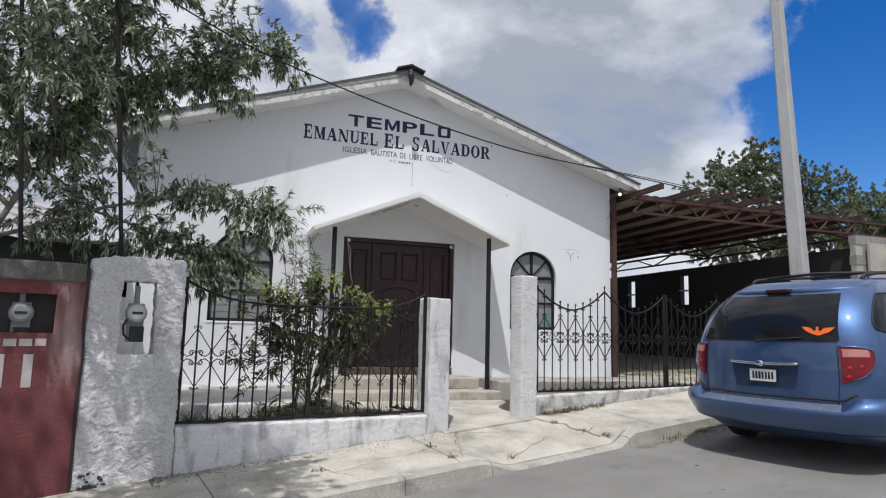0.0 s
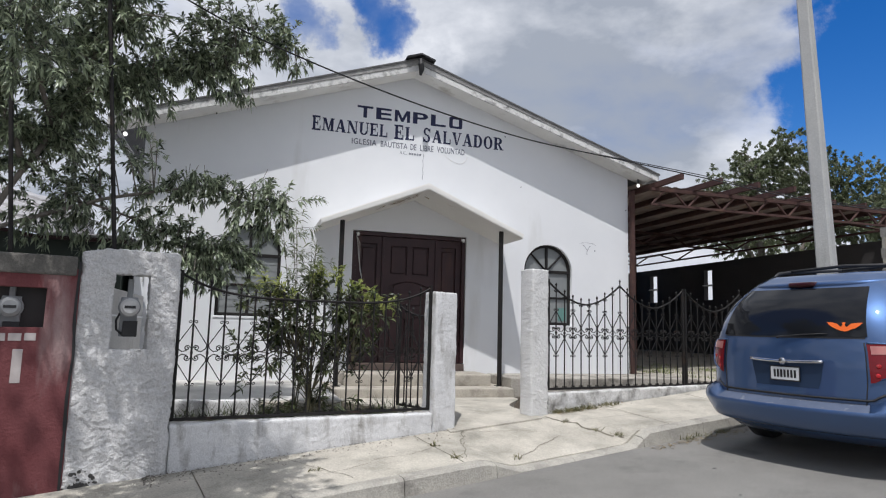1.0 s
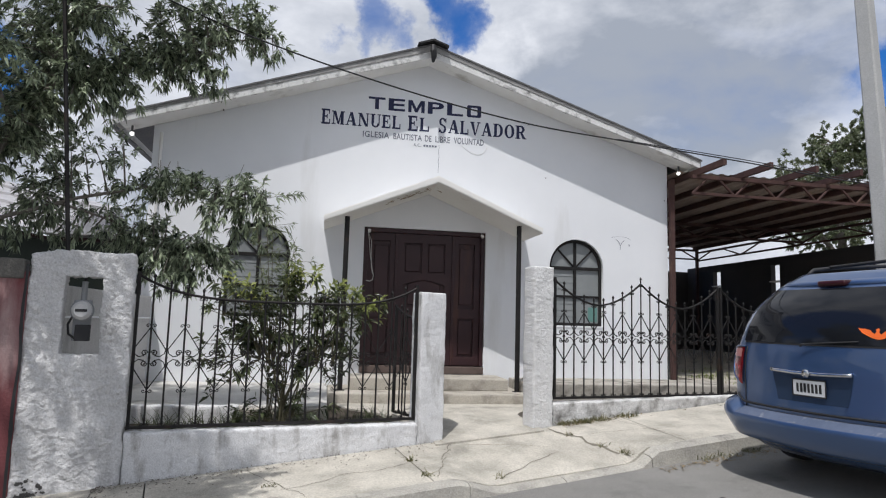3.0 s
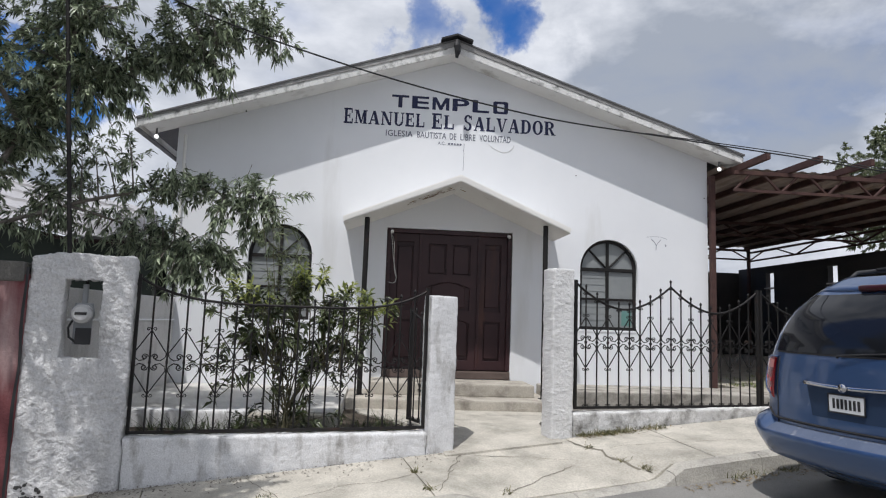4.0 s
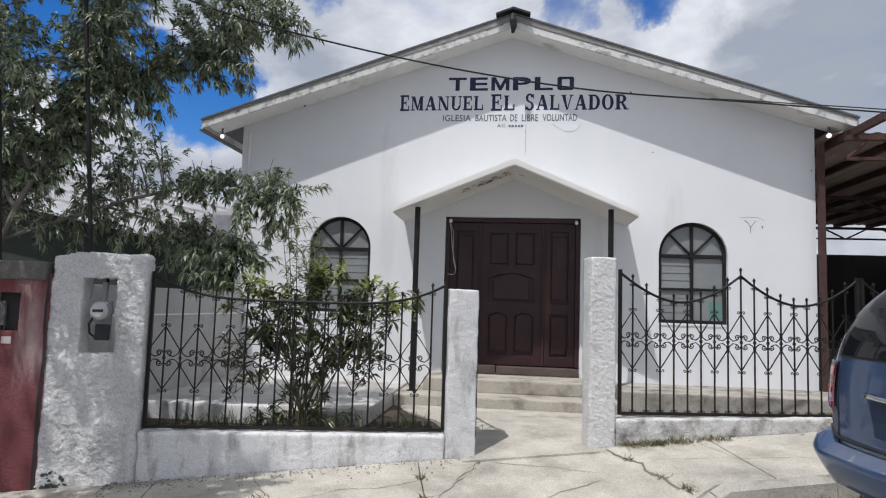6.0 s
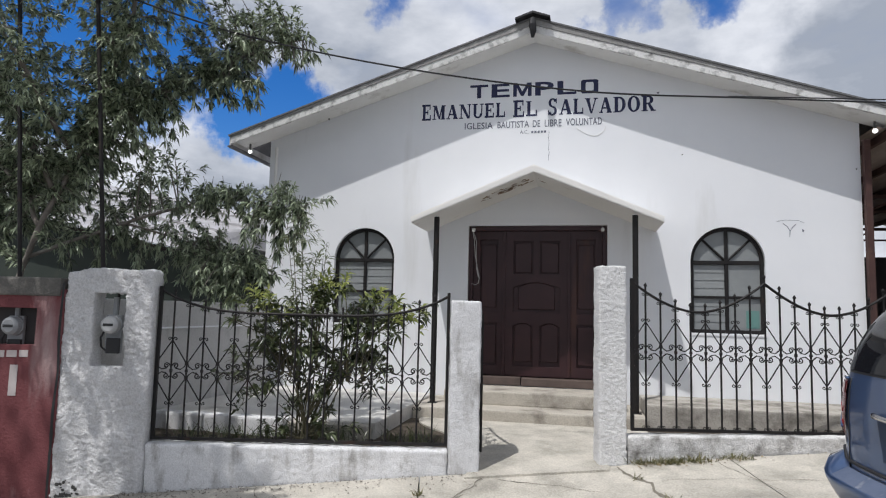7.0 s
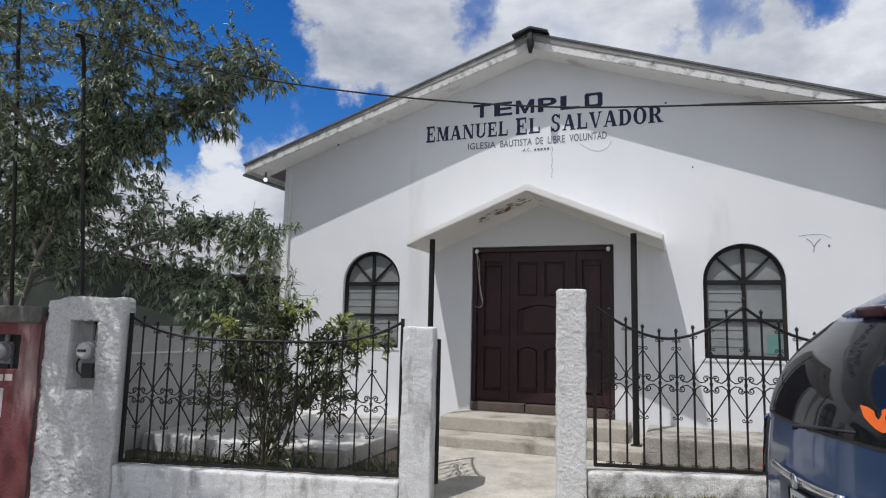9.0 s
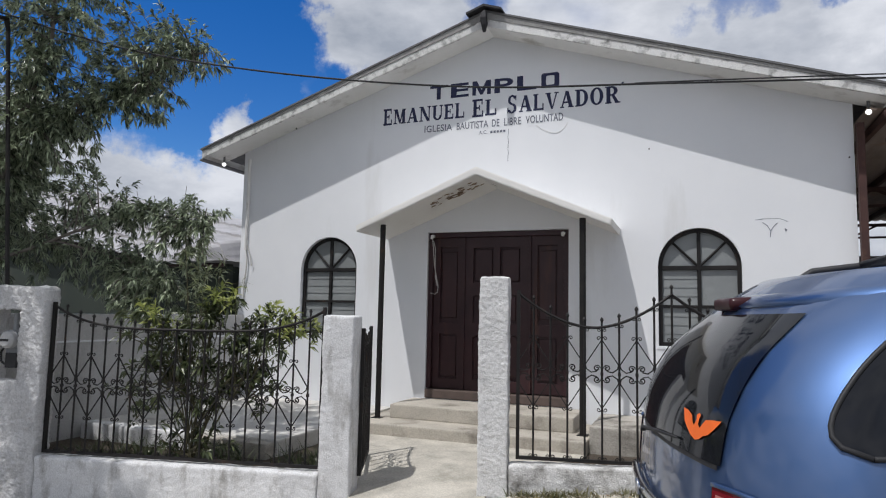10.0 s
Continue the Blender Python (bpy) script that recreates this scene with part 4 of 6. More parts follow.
# ---- boundary: pillars, base walls, railings ----
def lumpy(lo, hi, cell=0.014, lump=0.006, wave=0.008, r=0.02, hole=None, warp=None):
    """A block of hand-thrown render, with lumps and worn edges; hole is a through opening (s0, s1, z0, z1)."""
    lo, hi = np.array(lo, float), np.array(hi, float)
    k = np.maximum(((hi - lo) / cell).astype(int), 2)
    k[1] = max(int((hi[1] - lo[1]) / 0.04), 2)
    solid = np.zeros(k + 2, bool)
    solid[1:-1, 1:-1, 1:-1] = True
    if hole:
        ax = np.clip(np.round((np.array(hole) - lo[[0, 0, 2, 2]]) / (hi - lo)[[0, 0, 2, 2]] * k[[0, 0, 2, 2]]).astype(int), 0, None) + 1
        solid[ax[0]:ax[1], :, ax[2]:ax[3]] = False
    ids, V, F = {}, [], []
    mid, half = (lo + hi) / 2, (hi - lo) / 2 - r

    def vert(c):
        if c not in ids:
            p = lo + (hi - lo) * np.array(c) / k
            q = np.clip(p, mid - half, mid + half)
            d = p - q
            n = np.linalg.norm(d)
            if n > r:
                p = q + d / n * r
            v = Vector(p)
            big = noise.noise_vector(v * 5.5) * wave
            fine = noise.noise_vector(v * 24.0) * lump * 0.7 + noise.noise_vector(v * 48.0) * lump
            v += Vector((big.x, big.y, big.z * 0.7)) + fine
            if warp:
                v = warp(v)
            ids[c] = len(V)
            V.append(v[:])
        return ids[c]
    turn = {0: ((0, 0, 0), (0, 1, 0), (0, 1, 1), (0, 0, 1)), 1: ((0, 0, 0), (0, 0, 1), (1, 0, 1), (1, 0, 0)), 2: ((0, 0, 0), (1, 0, 0), (1, 1, 0), (0, 1, 0))}
    for axis in range(3):
        a = solid.astype(np.int8)
        step = np.diff(a, axis=axis)
        for c in np.argwhere(step != 0):
            base = c.copy()
            base -= 1
            base[axis] += 1
            quad = [vert(tuple(int(base[m] + o[m]) for m in range(3))) for o in turn[axis]]
            F.append(quad if step[tuple(c)] < 0 else quad[::-1])
    me = bpy.data.meshes.new("body")
    me.from_pydata(V, [], F)
    me.shade_smooth()
    me.transform(STREET)
    return me


def pillar(name, s0, s1, top, n0=0.0, n1=0.28, label="", foot=-0.2, lump=0.006, mat=None, cell=0.013):
    """A rendered masonry pillar with uneven faces."""
    zf = min(walk_z(s0, 0), walk_z(s1, 0)) + foot
    return tagged(link_mesh(name, lumpy((s0, n0, zf), (s1, n1, top), cell, lump), mat or M_STUCCO), label, "pillar")


pillar("gate_pillar", -0.03, 0.25, 1.355, label="whitewashed rendered gate pillar, chipped on its face", mat=M_LOWWALL, lump=0.004)
pillar("gate_pillar", 1.31, 1.56, 1.705, n1=0.25, label="taller rough stucco gate pillar with speckled white paint", lump=0.005, cell=0.009)
# meter pillar with a niche
MP = (-3.52, -2.70, 1.565)
meter_pillar = thing("meter_pillar", street(-3.1, 0, -0.6), "broad weathered white pillar with an electric meter niche", "pillar")
NI = (-3.24, -2.945, 0.685, 1.34)
me = lumpy((MP[0] + 0.005, 0.0, -0.85), (MP[1], 0.20, MP[2]), 0.013, 0.011, 0.014, 0.03, NI, lambda v: v + Vector((0.02 * ease(1.0, 1.6, v.z) * ease(-3.1, -3.5, v.x), 0, -0.03 * ease(-3.3, -3.5, v.x) * ease(1.2, 1.5, v.z))))
link_mesh("body", me, M_WORN, meter_pillar)
part("meter_pipe", tubed([street(-3.10, 0.15, 1.1), street(-3.10, 0.17, 1.36)], 0.014, 8), M_IRON, meter_pillar, "dark upright pipe in the niche")


def electric_meter(s, n, z, label, glass=None):
    m = thing("electric_meter", street(s, n, z - 0.2), label, "meter", group="electric meters")
    def put(name, bm, mat, lab=""):
        bmesh.ops.transform(bm, matrix=STREET @ Matrix.Translation((s, n, z)), verts=bm.verts)
        return part(name, bm, mat, m, lab)
    put("base", boxed((-0.07, 0.0, -0.26), (0.07, 0.045, 0.09), 0.01), M_METER)
    put("ring", tubed([(0, 0.0, 0), (0, -0.03, 0)], 0.092, 20), M_METER)
    put("dome", tubed([(0, -0.03, 0), (0, -0.08, 0), (0, -0.105, 0)], [0.083, 0.078, 0.055], 20), glass or M_METERGLASS, "glass meter dome")
    put("display", boxed((-0.045, -0.109, -0.012), (0.045, -0.106, 0.012)), M_BLACKPL)
    put("breaker_box", boxed((-0.045, -0.03, -0.26), (0.075, 0.0, -0.12), 0.008), M_BLACKPL)
    put("riser", tubed([(0.0, 0.02, 0.09), (0.0, 0.02, 0.25)], 0.024, 8), M_METER)
    put("loop_cable", tubed([(-0.07, -0.01, -0.05), (-0.10, -0.02, -0.12), (-0.09, -0.02, -0.2), (-0.04, -0.015, -0.24)], 0.010, 6), M_CABLE)
    return m


bm = bmesh.new()
rows = []
for i in range(24):
    z = -0.62 + i * 0.089
    c = -3.512 + 0.018 * noise.noise(Vector((z * 2.3, 0, 4))) + (0.03 if z > 1.2 else 0) * (z - 1.2)
    w = 0.010 + 0.008 * abs(noise.noise(Vector((z * 5, 1, 4))))
    rows.append([bm.verts.new(street(c - w, -0.021, z)), bm.verts.new(street(c + w, -0.021, z))])
for a, b in zip(rows, rows[1:]):
    bm.faces.new((a[0], a[1], b[1], b[0]))
tagged(part("open_joint", bm, M_BLACKPL), "dark open joint between the red wall and the pillar", "joint")
rng = random.Random(8)
bm = bmesh.new()
for k in range(90):
    s, z, r = -3.36 + rng.gauss(0, 0.07), -0.52 + abs(rng.gauss(0, 0.08)), rng.uniform(0.004, 0.020)
    bm.faces.new([bm.verts.new(street(s + math.cos(q) * r * rng.uniform(0.7, 1.2), -0.004 - k * 0.0001, z + math.sin(q) * r * rng.uniform(0.7, 1.3))) for q in [i * math.tau / 11 for i in range(11)]])
tagged(part("tar_stain", bm, M_KERBDARK), "black tar splashes at the foot of the pillar", "stain", kind="stuff")
electric_meter(-3.10, 0.105, 1.06, "grey electric meter with a round glass dome in a niche")
# service mast on the pillar
mast = thing("service_mast", street(-3.25, 0.15, 1.5), "dark steel service mast rising from the meter pillar", "mast", group="service masts")
part("tube", tubed([street(-3.25, 0.15, 1.5), street(-3.50, 0.15, 4.15)], 0.019, 8), M_IRON, mast)
part("weather_head", tubed([street(-3.497, 0.15, 4.12), street(-3.50, 0.12, 4.24), street(-3.50, 0.03, 4.22)], [0.02, 0.028, 0.02], 8), M_IRON, mast)

# neighbour's red wall with its own meter
red = thing("neighbour_wall", street(-5, 0, -0.8), "faded red painted wall of the neighbouring plot", "wall", kind="structure")
RN = (-4.62, -3.73, 0.86, 1.20)
me = sheet_mesh("body", [(-9.5, -1.4), (-3.5, -1.4), (-3.505, 1.36), (-9.5, 1.30)], [[(RN[0], RN[2]), (RN[1], RN[2]), (RN[1], RN[3]), (RN[0], RN[3])]], 0.14, 0.006)
me.transform(STREET @ Matrix.Translation((0, -0.015, 0)))
link_mesh("body", me, M_RED, red)
part("coping", boxed((-9.5, -0.035, 1.305), (-3.53, 0.20, 1.47), 0.02, STREET), M_COPING, red, "dark grey concrete coping band")
# near-black backing puts the meter niche's shade into its colour
part("back", boxed((-9.5, 0.127, -1.4), (-3.53, 0.22, 1.30), 0, STREET), M_BLACKWALL, red)
electric_meter(-3.98, 0.085, 1.03, "old electric meter in the red wall's dark niche", M_METER)
letters = thing("painted_marks", street(-4.1, -0.03, 0.6), "white hand-painted marks on the red wall", "sign")
for s0, s1, z0, z1 in ((-4.30, -4.21, 0.755, 0.815), (-4.19, -4.10, 0.755, 0.815), (-4.08, -3.99, 0.755, 0.815), (-3.97, -3.88, 0.757, 0.817), (-3.86, -3.78, 0.76, 0.82), (-4.13, -4.06, 0.42, 0.69), (-3.93, -3.86, 0.42, 0.69)):
    part("bar", boxed((s0, -0.019, z0), (s1, -0.0165, z1), 0, STREET), M_CHALK, letters)
mast2 = thing("service_mast", street(-4.02, 0.12, 1.4), "dark steel service mast above the red wall", "mast", group="service masts")
part("tube", tubed([street(-4.02, 0.16, 1.4), street(-4.30, 0.16, 4.6)], 0.019, 8), M_IRON, mast2)

# base walls
def base_wall(s0, s1, z_left, z_right, label, mat):
    zb = min(walk_z(s0, 0), walk_z(s1, 0)) - 0.15
    zt = max(z_left, z_right)
    me = lumpy((s0, 0.008, zb), (s1, 0.185, zt), 0.016, 0.006, 0.011, 0.022, None, lambda v: v + Vector((0, 0, z_left + (z_right - z_left) * (v.x - s0) / (s1 - s0) - zt)))
    return tagged(link_mesh("base_wall", me, mat), label, "wall", kind="structure")


base_wall(-2.70, -0.031, 0.035, 0.03, "low whitewashed wall under the left railing, stained at its foot", M_LOWWALL)
base_wall(1.561, 5.2, 0.195, 0.255, "low flaking whitewashed wall under the right railing", M_FLAKED)


def scroll(bm, cx, cz, r, side, up, turns=1.35, rad=0.0062):
    """A flat spiral of round bar: it leaves its bar and curls outward."""
    pts = []
    for i in range(15):
        f = i / 14
        a = turns * math.tau * f
        q = r * (1 - 0.78 * f)
        pts.append((cx + side * (r - q * math.cos(a)), 0, cz + up * q * math.sin(a)))
    tube(bm, pts, rad, 4)


def lozenge_mesh(step):
    """Ornament of one lozenge: four straight bars with curled scrolls at its middle, head and foot."""
    bm = bmesh.new()
    for side in (-1, 1):
        for up in (-1, 1):
            tube(bm, [(0, 0, 0.275 * up), (side * step * 0.96, 0, 0.075 * up)], 0.0062, 4)
            tube(bm, [(side * step * 0.96, 0, 0.075 * up), (side * step * 0.9, 0, 0.04 * up), (side * step * 0.62, 0, 0.012 * up), (side * step * 0.3, 0, 0.022 * up)], 0.0062, 4)
            scroll(bm, side * 0.012, 0.045 * up, 0.028, side, up)
        scroll(bm, side * 0.008, 0.285, 0.018, side, 1, 1.1, 0.0045)
        scroll(bm, side * 0.008, -0.285, 0.018, side, -1, 1.1, 0.0045)
    me = bpy.data.meshes.new("scrollwork")
    bm.to_mesh(me)
    bm.free()
    me.materials.append(M_IRON)
    return me


STEP = 0.1365
LOZENGE = lozenge_mesh(STEP)
CURLS = {}
for side in (-1, 1):
    for up in (-1, 1):
        bm = bmesh.new()
        scroll(bm, side * 0.006, 0, 0.016, side, up, 1.1, 0.0045)
        CURLS[side, up] = bpy.data.meshes.new("curl")
        bm.to_mesh(CURLS[side, up])
        bm.free()
        CURLS[side, up].materials.append(M_IRON)


def railing(origin, length, bottom, mid, top_of, group_label, name="railing", angle=0.0, plinth_panel=None, ends=True):
    """Wrought-iron railing in its own plane: s along it, from origin; top_of(s) is the height of the hung top rail."""
    turn = Matrix.Translation(origin) @ Matrix.Rotation(SKEW + angle, 4, "Z")
    rail = thing(name, turn @ Vector((length / 2, 0, bottom)), group_label, "railing" if name == "railing" else "gate")
    def put(pname, bm, lab=""):
        bmesh.ops.transform(bm, matrix=turn, verts=bm.verts)
        return part(pname, bm, M_IRON, rail, lab)
    put("bottom_rail", boxed((0, -0.014, bottom), (length, 0.014, bottom + 0.026)))
    pts = [(i * length / 60, 0, top_of(i * length / 60)) for i in range(61)]
    put("top_rail", tubed(pts, 0.0125, 6))
    if ends:
        for s in (0.012, length - 0.012):
            put("end_post", boxed((s - 0.014, -0.016, bottom), (s + 0.014, 0.016, top_of(s) + 0.03)))
    n = int(round(length / STEP))
    for k in range(1, n):
        s = k * length / n
        zt = top_of(s) + 0.045
        bm = tubed([(s, 0, bottom), (s, 0, zt)], 0.0088, 6)
        tube(bm, [(s, 0, zt), (s, 0, zt + 0.010), (s, 0, zt + 0.022), (s, 0, zt + 0.038)], [0.008, 0.016, 0.013, 0.002], 6)
        put("bar", bm)
        bmc = boxed((s - 0.011, -0.011, mid - 0.012), (s + 0.011, 0.011, mid + 0.012))
        put("collar", bmc)
        if k % 2 == 1 and k < n:
            ob = link_mesh("scrollwork", LOZENGE, M_IRON, rail)
            ob.matrix_basis = turn @ Matrix.Translation((s, 0, mid))
        for side in (-1, 1):
            for up, z in ((1, bottom + 0.032), (-1, top_of(s) - 0.02)):
                ob = link_mesh("curl", CURLS[side, up], M_IRON, rail)
                ob.matrix_basis = turn @ Matrix.Translation((s, 0, z))
    return rail


def hung_left(s, L=2.655):
    u = abs(2 * s / L - 1)
    return 1.19 + 0.21 * u ** 4


def hung_right(s, first=0.0, period=1.235):
    u = ((s + first) % period) / period
    return 1.30 + 0.28 * abs(2 * u - 1) ** 1.8


railing(street(-2.69, 0.10), 2.655, 0.05, 0.66, hung_left, "black wrought-iron railing with scrolled lozenges between pillars")
railing(street(1.62, 0.10), 2.47, 0.225, 0.93, hung_right, "black wrought-iron railing with a waved top beside the gate")
railing(street(4.12, 0.10), 2.47, 0.235, 0.93, hung_right, "black wrought-iron driveway gate leaf with a waved top", name="driveway_gate")
# the small gate stands open into the yard
railing(street(0.27, 0.22), 0.96, -0.02, 0.62, lambda s: 1.22 - 0.13 * math.sin(math.pi * min(s / 0.96, 1)), "black wrought-iron garden gate standing open", name="garden_gate", angle=radians(101))

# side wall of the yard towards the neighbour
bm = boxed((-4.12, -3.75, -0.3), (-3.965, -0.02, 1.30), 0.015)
tagged(part("yard_side_wall", bm, M_YARD), "plain rendered side wall of the yard, its grey darkened for shade", "wall", kind="structure")
tagged(part("wall_ledge", boxed((-3.966, -3.74, 0.985), (-3.945, -0.03, 1.005), 0.004), M_WALL), "thin ledge line along the yard wall", "trim", kind="structure")


# ---- carport beside the church ----
carport = thing("carport", (7, 3.5, 0.1), "rusty red steel carport roof on trusses beside the church", "carport")


def truss(x0, x1, y, z0, z1, along="x", bays=9):
    """A flat truss of angle bars with bent web rods."""
    t = part("truss", bmesh.new(), M_RUST, carport)
    def bar(name, lo, hi):
        part(name, boxed(lo, hi, 0.004), M_RUST, t)
    if along == "x":
        bar("top_chord", (x0, y - 0.03, z1 - 0.05), (x1, y + 0.035, z1 + 0.01))
        bar("bottom_chord", (x0, y - 0.025, z0), (x1, y + 0.025, z0 + 0.045))
        at = lambda f, z: (x0 + (x1 - x0) * f, y, z)
    else:
        bar("top_chord", (y - 0.03, x0, z1 - 0.05), (y + 0.03, x1, z1))
        bar("bottom_chord", (y - 0.025, x0, z0), (y + 0.025, x1, z0 + 0.045))
        at = lambda f, z: (y, x0 + (x1 - x0) * f, z)
    for k in range(bays):
        a, b = k / bays, (k + 1) / bays
        w = (b - a)
        part("web", tubed([at(a + w * 0.02, z0 + 0.03), at(a + w * 0.36, z1 - 0.04), at(a + w * 0.64, z1 - 0.04), at(a + w * 0.98, z0 + 0.03)], 0.023, 6), M_RUST, t)
    return t


CPX0, CPX1, CPY0, CPY1 = 4.30, 10.0, -0.45, 8.6
truss(CPX0, CPX1 + 1.2, CPY0, 3.24, 3.56, "x", 9)
truss(CPX0, CPX1, 4.0, 3.24, 3.56, "x", 4)
truss(CPX0, CPX1, CPY1, 3.24, 3.56, "x", 4)
truss(CPY0 + 0.1, CPY1, CPX1 - 0.04, 3.18, 3.48, "y", 4)
xs = [4.40 + 0.80 * k for k in range(8)]
for k, x in enumerate(xs):
    part("purlin", boxed((x - 0.03, -1.2 if k < 5 else -0.6, 3.565), (x + 0.03, CPY1 + 0.2, 3.665), 0.004), M_RUST, carport, "rusty purlin jutting past the roof edge")
bm = bmesh.new()
rows = []
for i in range(121):
    x = CPX0 - 0.1 + (CPX1 + 0.2 - CPX0) * i / 120
    h = 3.675 + 0.012 * math.sin(i * math.tau / 4.0 + 0.6)
    rows.append([bm.verts.new((x, y, h + 0.004 * z)) for z in (0, 1) for y in (CPY0 + 0.25, CPY1 + 0.3)])
for a, b in zip(rows, rows[1:]):
    bm.faces.new((a[0], a[1], b[1], b[0]))
    bm.faces.new((a[2], b[2], b[3], a[3]))
part("roof_sheet", bm, M_SHEET, carport, "corrugated rusty roof sheet")
for x, y, z0 in ((4.158, -0.06, 0.05), (4.20, 8.5, 0.0), (9.93, 8.5, 0.0), (9.93, -0.4, 0.0)):
    part("column", boxed((x - 0.036, y - 0.045, z0), (x + 0.036, y + 0.045, 3.56), 0.006), M_RUST, carport, "red oxide steel column")

# dark boundary wall with two slit openings, and its return at the back
bw = thing("wall_east", (10.1, 4, 0.1), "dark sheet-clad boundary wall with two slit openings", "wall", kind="structure")
me = sheet_mesh("body", [(-0.9, -0.3), (9.2, -0.3), (9.2, 3.0), (-0.9, 3.0)], [[(7.42, 1.95), (7.80, 1.95), (7.80, 2.80), (7.42, 2.80)], [(4.88, 1.95), (5.22, 1.95), (5.22, 2.80), (4.88, 2.80)]], 0.14)
me.transform(Matrix.Translation((10.02, 0, 0)) @ Matrix.Rotation(radians(90), 4, "Z") @ Matrix.Scale(-1, 4, (0, 1, 0)))
link_mesh("body", me, M_BLACKWALL, bw)
for y0, y1 in ((7.42, 7.80), (4.88, 5.22)):
    part("opening_frame", boxed((9.99, y0 - 0.03, 2.35), (10.2, y1 + 0.03, 2.38)), M_SOFFIT, bw)
tagged(part("wall_back", boxed((4.2, 9.2, -0.3), (10.15, 9.34, 2.9)), M_BLACKWALL), "dark boundary wall at the back of the carport", "wall", kind="structure")
def drive_z(x):
    return 0.20 + 0.045 * (x - 4.76)


bm = bmesh.new()
box(bm, (4.76, -2.25, -0.2), (10.0, 9.2, 0.0))
for v in bm.verts:
    if v.co.z > -0.1:
        v.co.z = drive_z(v.co.x)
tagged(part("carport_floor", bm, M_CONC), "grey concrete carport floor", "floor", kind="structure")
blocks = thing("block_wall", (10.4, -1.1, 0.2), "unpainted grey concrete block wall beyond the carport", "wall", kind="structure")
rng = random.Random(3)
for j in range(17):
    for i in range(7):
        x = 9.02 + 0.41 * i + (0.2 if j % 2 else 0)
        part("block", boxed((x + 0.005, -1.15 + rng.uniform(-0.004, 0.004), -0.3 + 0.2 * j + 0.005), (x + 0.395, -1.0, -0.3 + 0.2 * j + 0.19)), M_BLOCK, blocks)
part("mortar", boxed((9.03, -1.138, -0.3), (11.9, -1.02, 3.05)), M_KERB, blocks)
part("leaning_board", boxed((9.25, -1.26, 2.0), (10.5, -1.20, 2.93), 0.01), surf("old_board", (0.46, 0.43, 0.38), (0.36, 0.33, 0.29), 3.0, 0.9, 0.5, 60), blocks, "pale weathered board")

# ---- concrete street pole and wires ----
pole = thing("utility_pole", (5.03, -3.36, 0.0), "tall tapered square concrete street pole", "pole")
bm = bmesh.new()
rings = []
for z, w in ((-0.4, 0.12), (1.9, 0.106), (6.0, 0.077), (9.5, 0.06)):
    c = w * 0.22
    rings.append([bm.verts.new(Matrix.Translation((5.04 - 0.05 * (z - 2.1), -3.36, z)) @ Matrix.Rotation(radians(22), 4, "Z") @ Vector((x, y, 0))) for x, y in ((-w, -w + c), (-w + c, -w), (w - c, -w), (w, -w + c), (w, w - c), (w - c, w), (-w + c, w), (-w, w - c))])
for a, b in zip(rings, rings[1:]):
    for k in range(8):
        bm.faces.new((a[k], a[(k + 1) % 8], b[(k + 1) % 8], b[k]))
bm.faces.new(rings[-1])
part("shaft", bm, M_POLE, pole)


def wire(points, r, label):
    """A cable hung through points by a smooth curve."""
    pts = [Vector(p) for p in points]
    out = []
    for i in range(len(pts) - 1):
        p0, p1, p2, p3 = pts[max(i - 1, 0)], pts[i], pts[i + 1], pts[min(i + 2, len(pts) - 1)]
        for k in range(10):
            t = k / 10
            out.append(0.5 * ((2 * p1) + (p2 - p0) * t + (2 * p0 - 5 * p1 + 4 * p2 - p3) * t * t + (3 * p1 - p0 - 3 * p2 + p3) * t ** 3))
    out.append(pts[-1])
    return tagged(part("cable", tubed(out, r, 6), M_CABLE), label, "cable")


wire([street(-3.50, 0.04, 4.27), street(-2.2, 0.2, 3.90), street(-0.55, 0.2, 3.585), street(1.2, 0.2, 3.40), street(2.8, 0.2, 3.375), street(4.6, 0.2, 3.36), street(7.5, 0.2, 3.34), (11.1, -0.5, 3.55)], 0.0085, "black twisted service cable hung from the street pole")
wire([street(2.6, 0.2, 3.385), street(4.6, 0.22, 3.40), street(7.5, 0.24, 3.39), (11.1, -0.5, 3.60)], 0.006, "thin black drop wire beside the street pole")
wire([street(-4.297, 0.16, 4.55), street(-6, 0.3, 4.2), street(-12, 0.6, 4.6)], 0.009, "black service cable above the red wall")
wire([(4.70, -3.36, 8.9), (14, -2.0, 8.2), (40, 3.0, 9.0)], 0.012, "thin black overhead line")

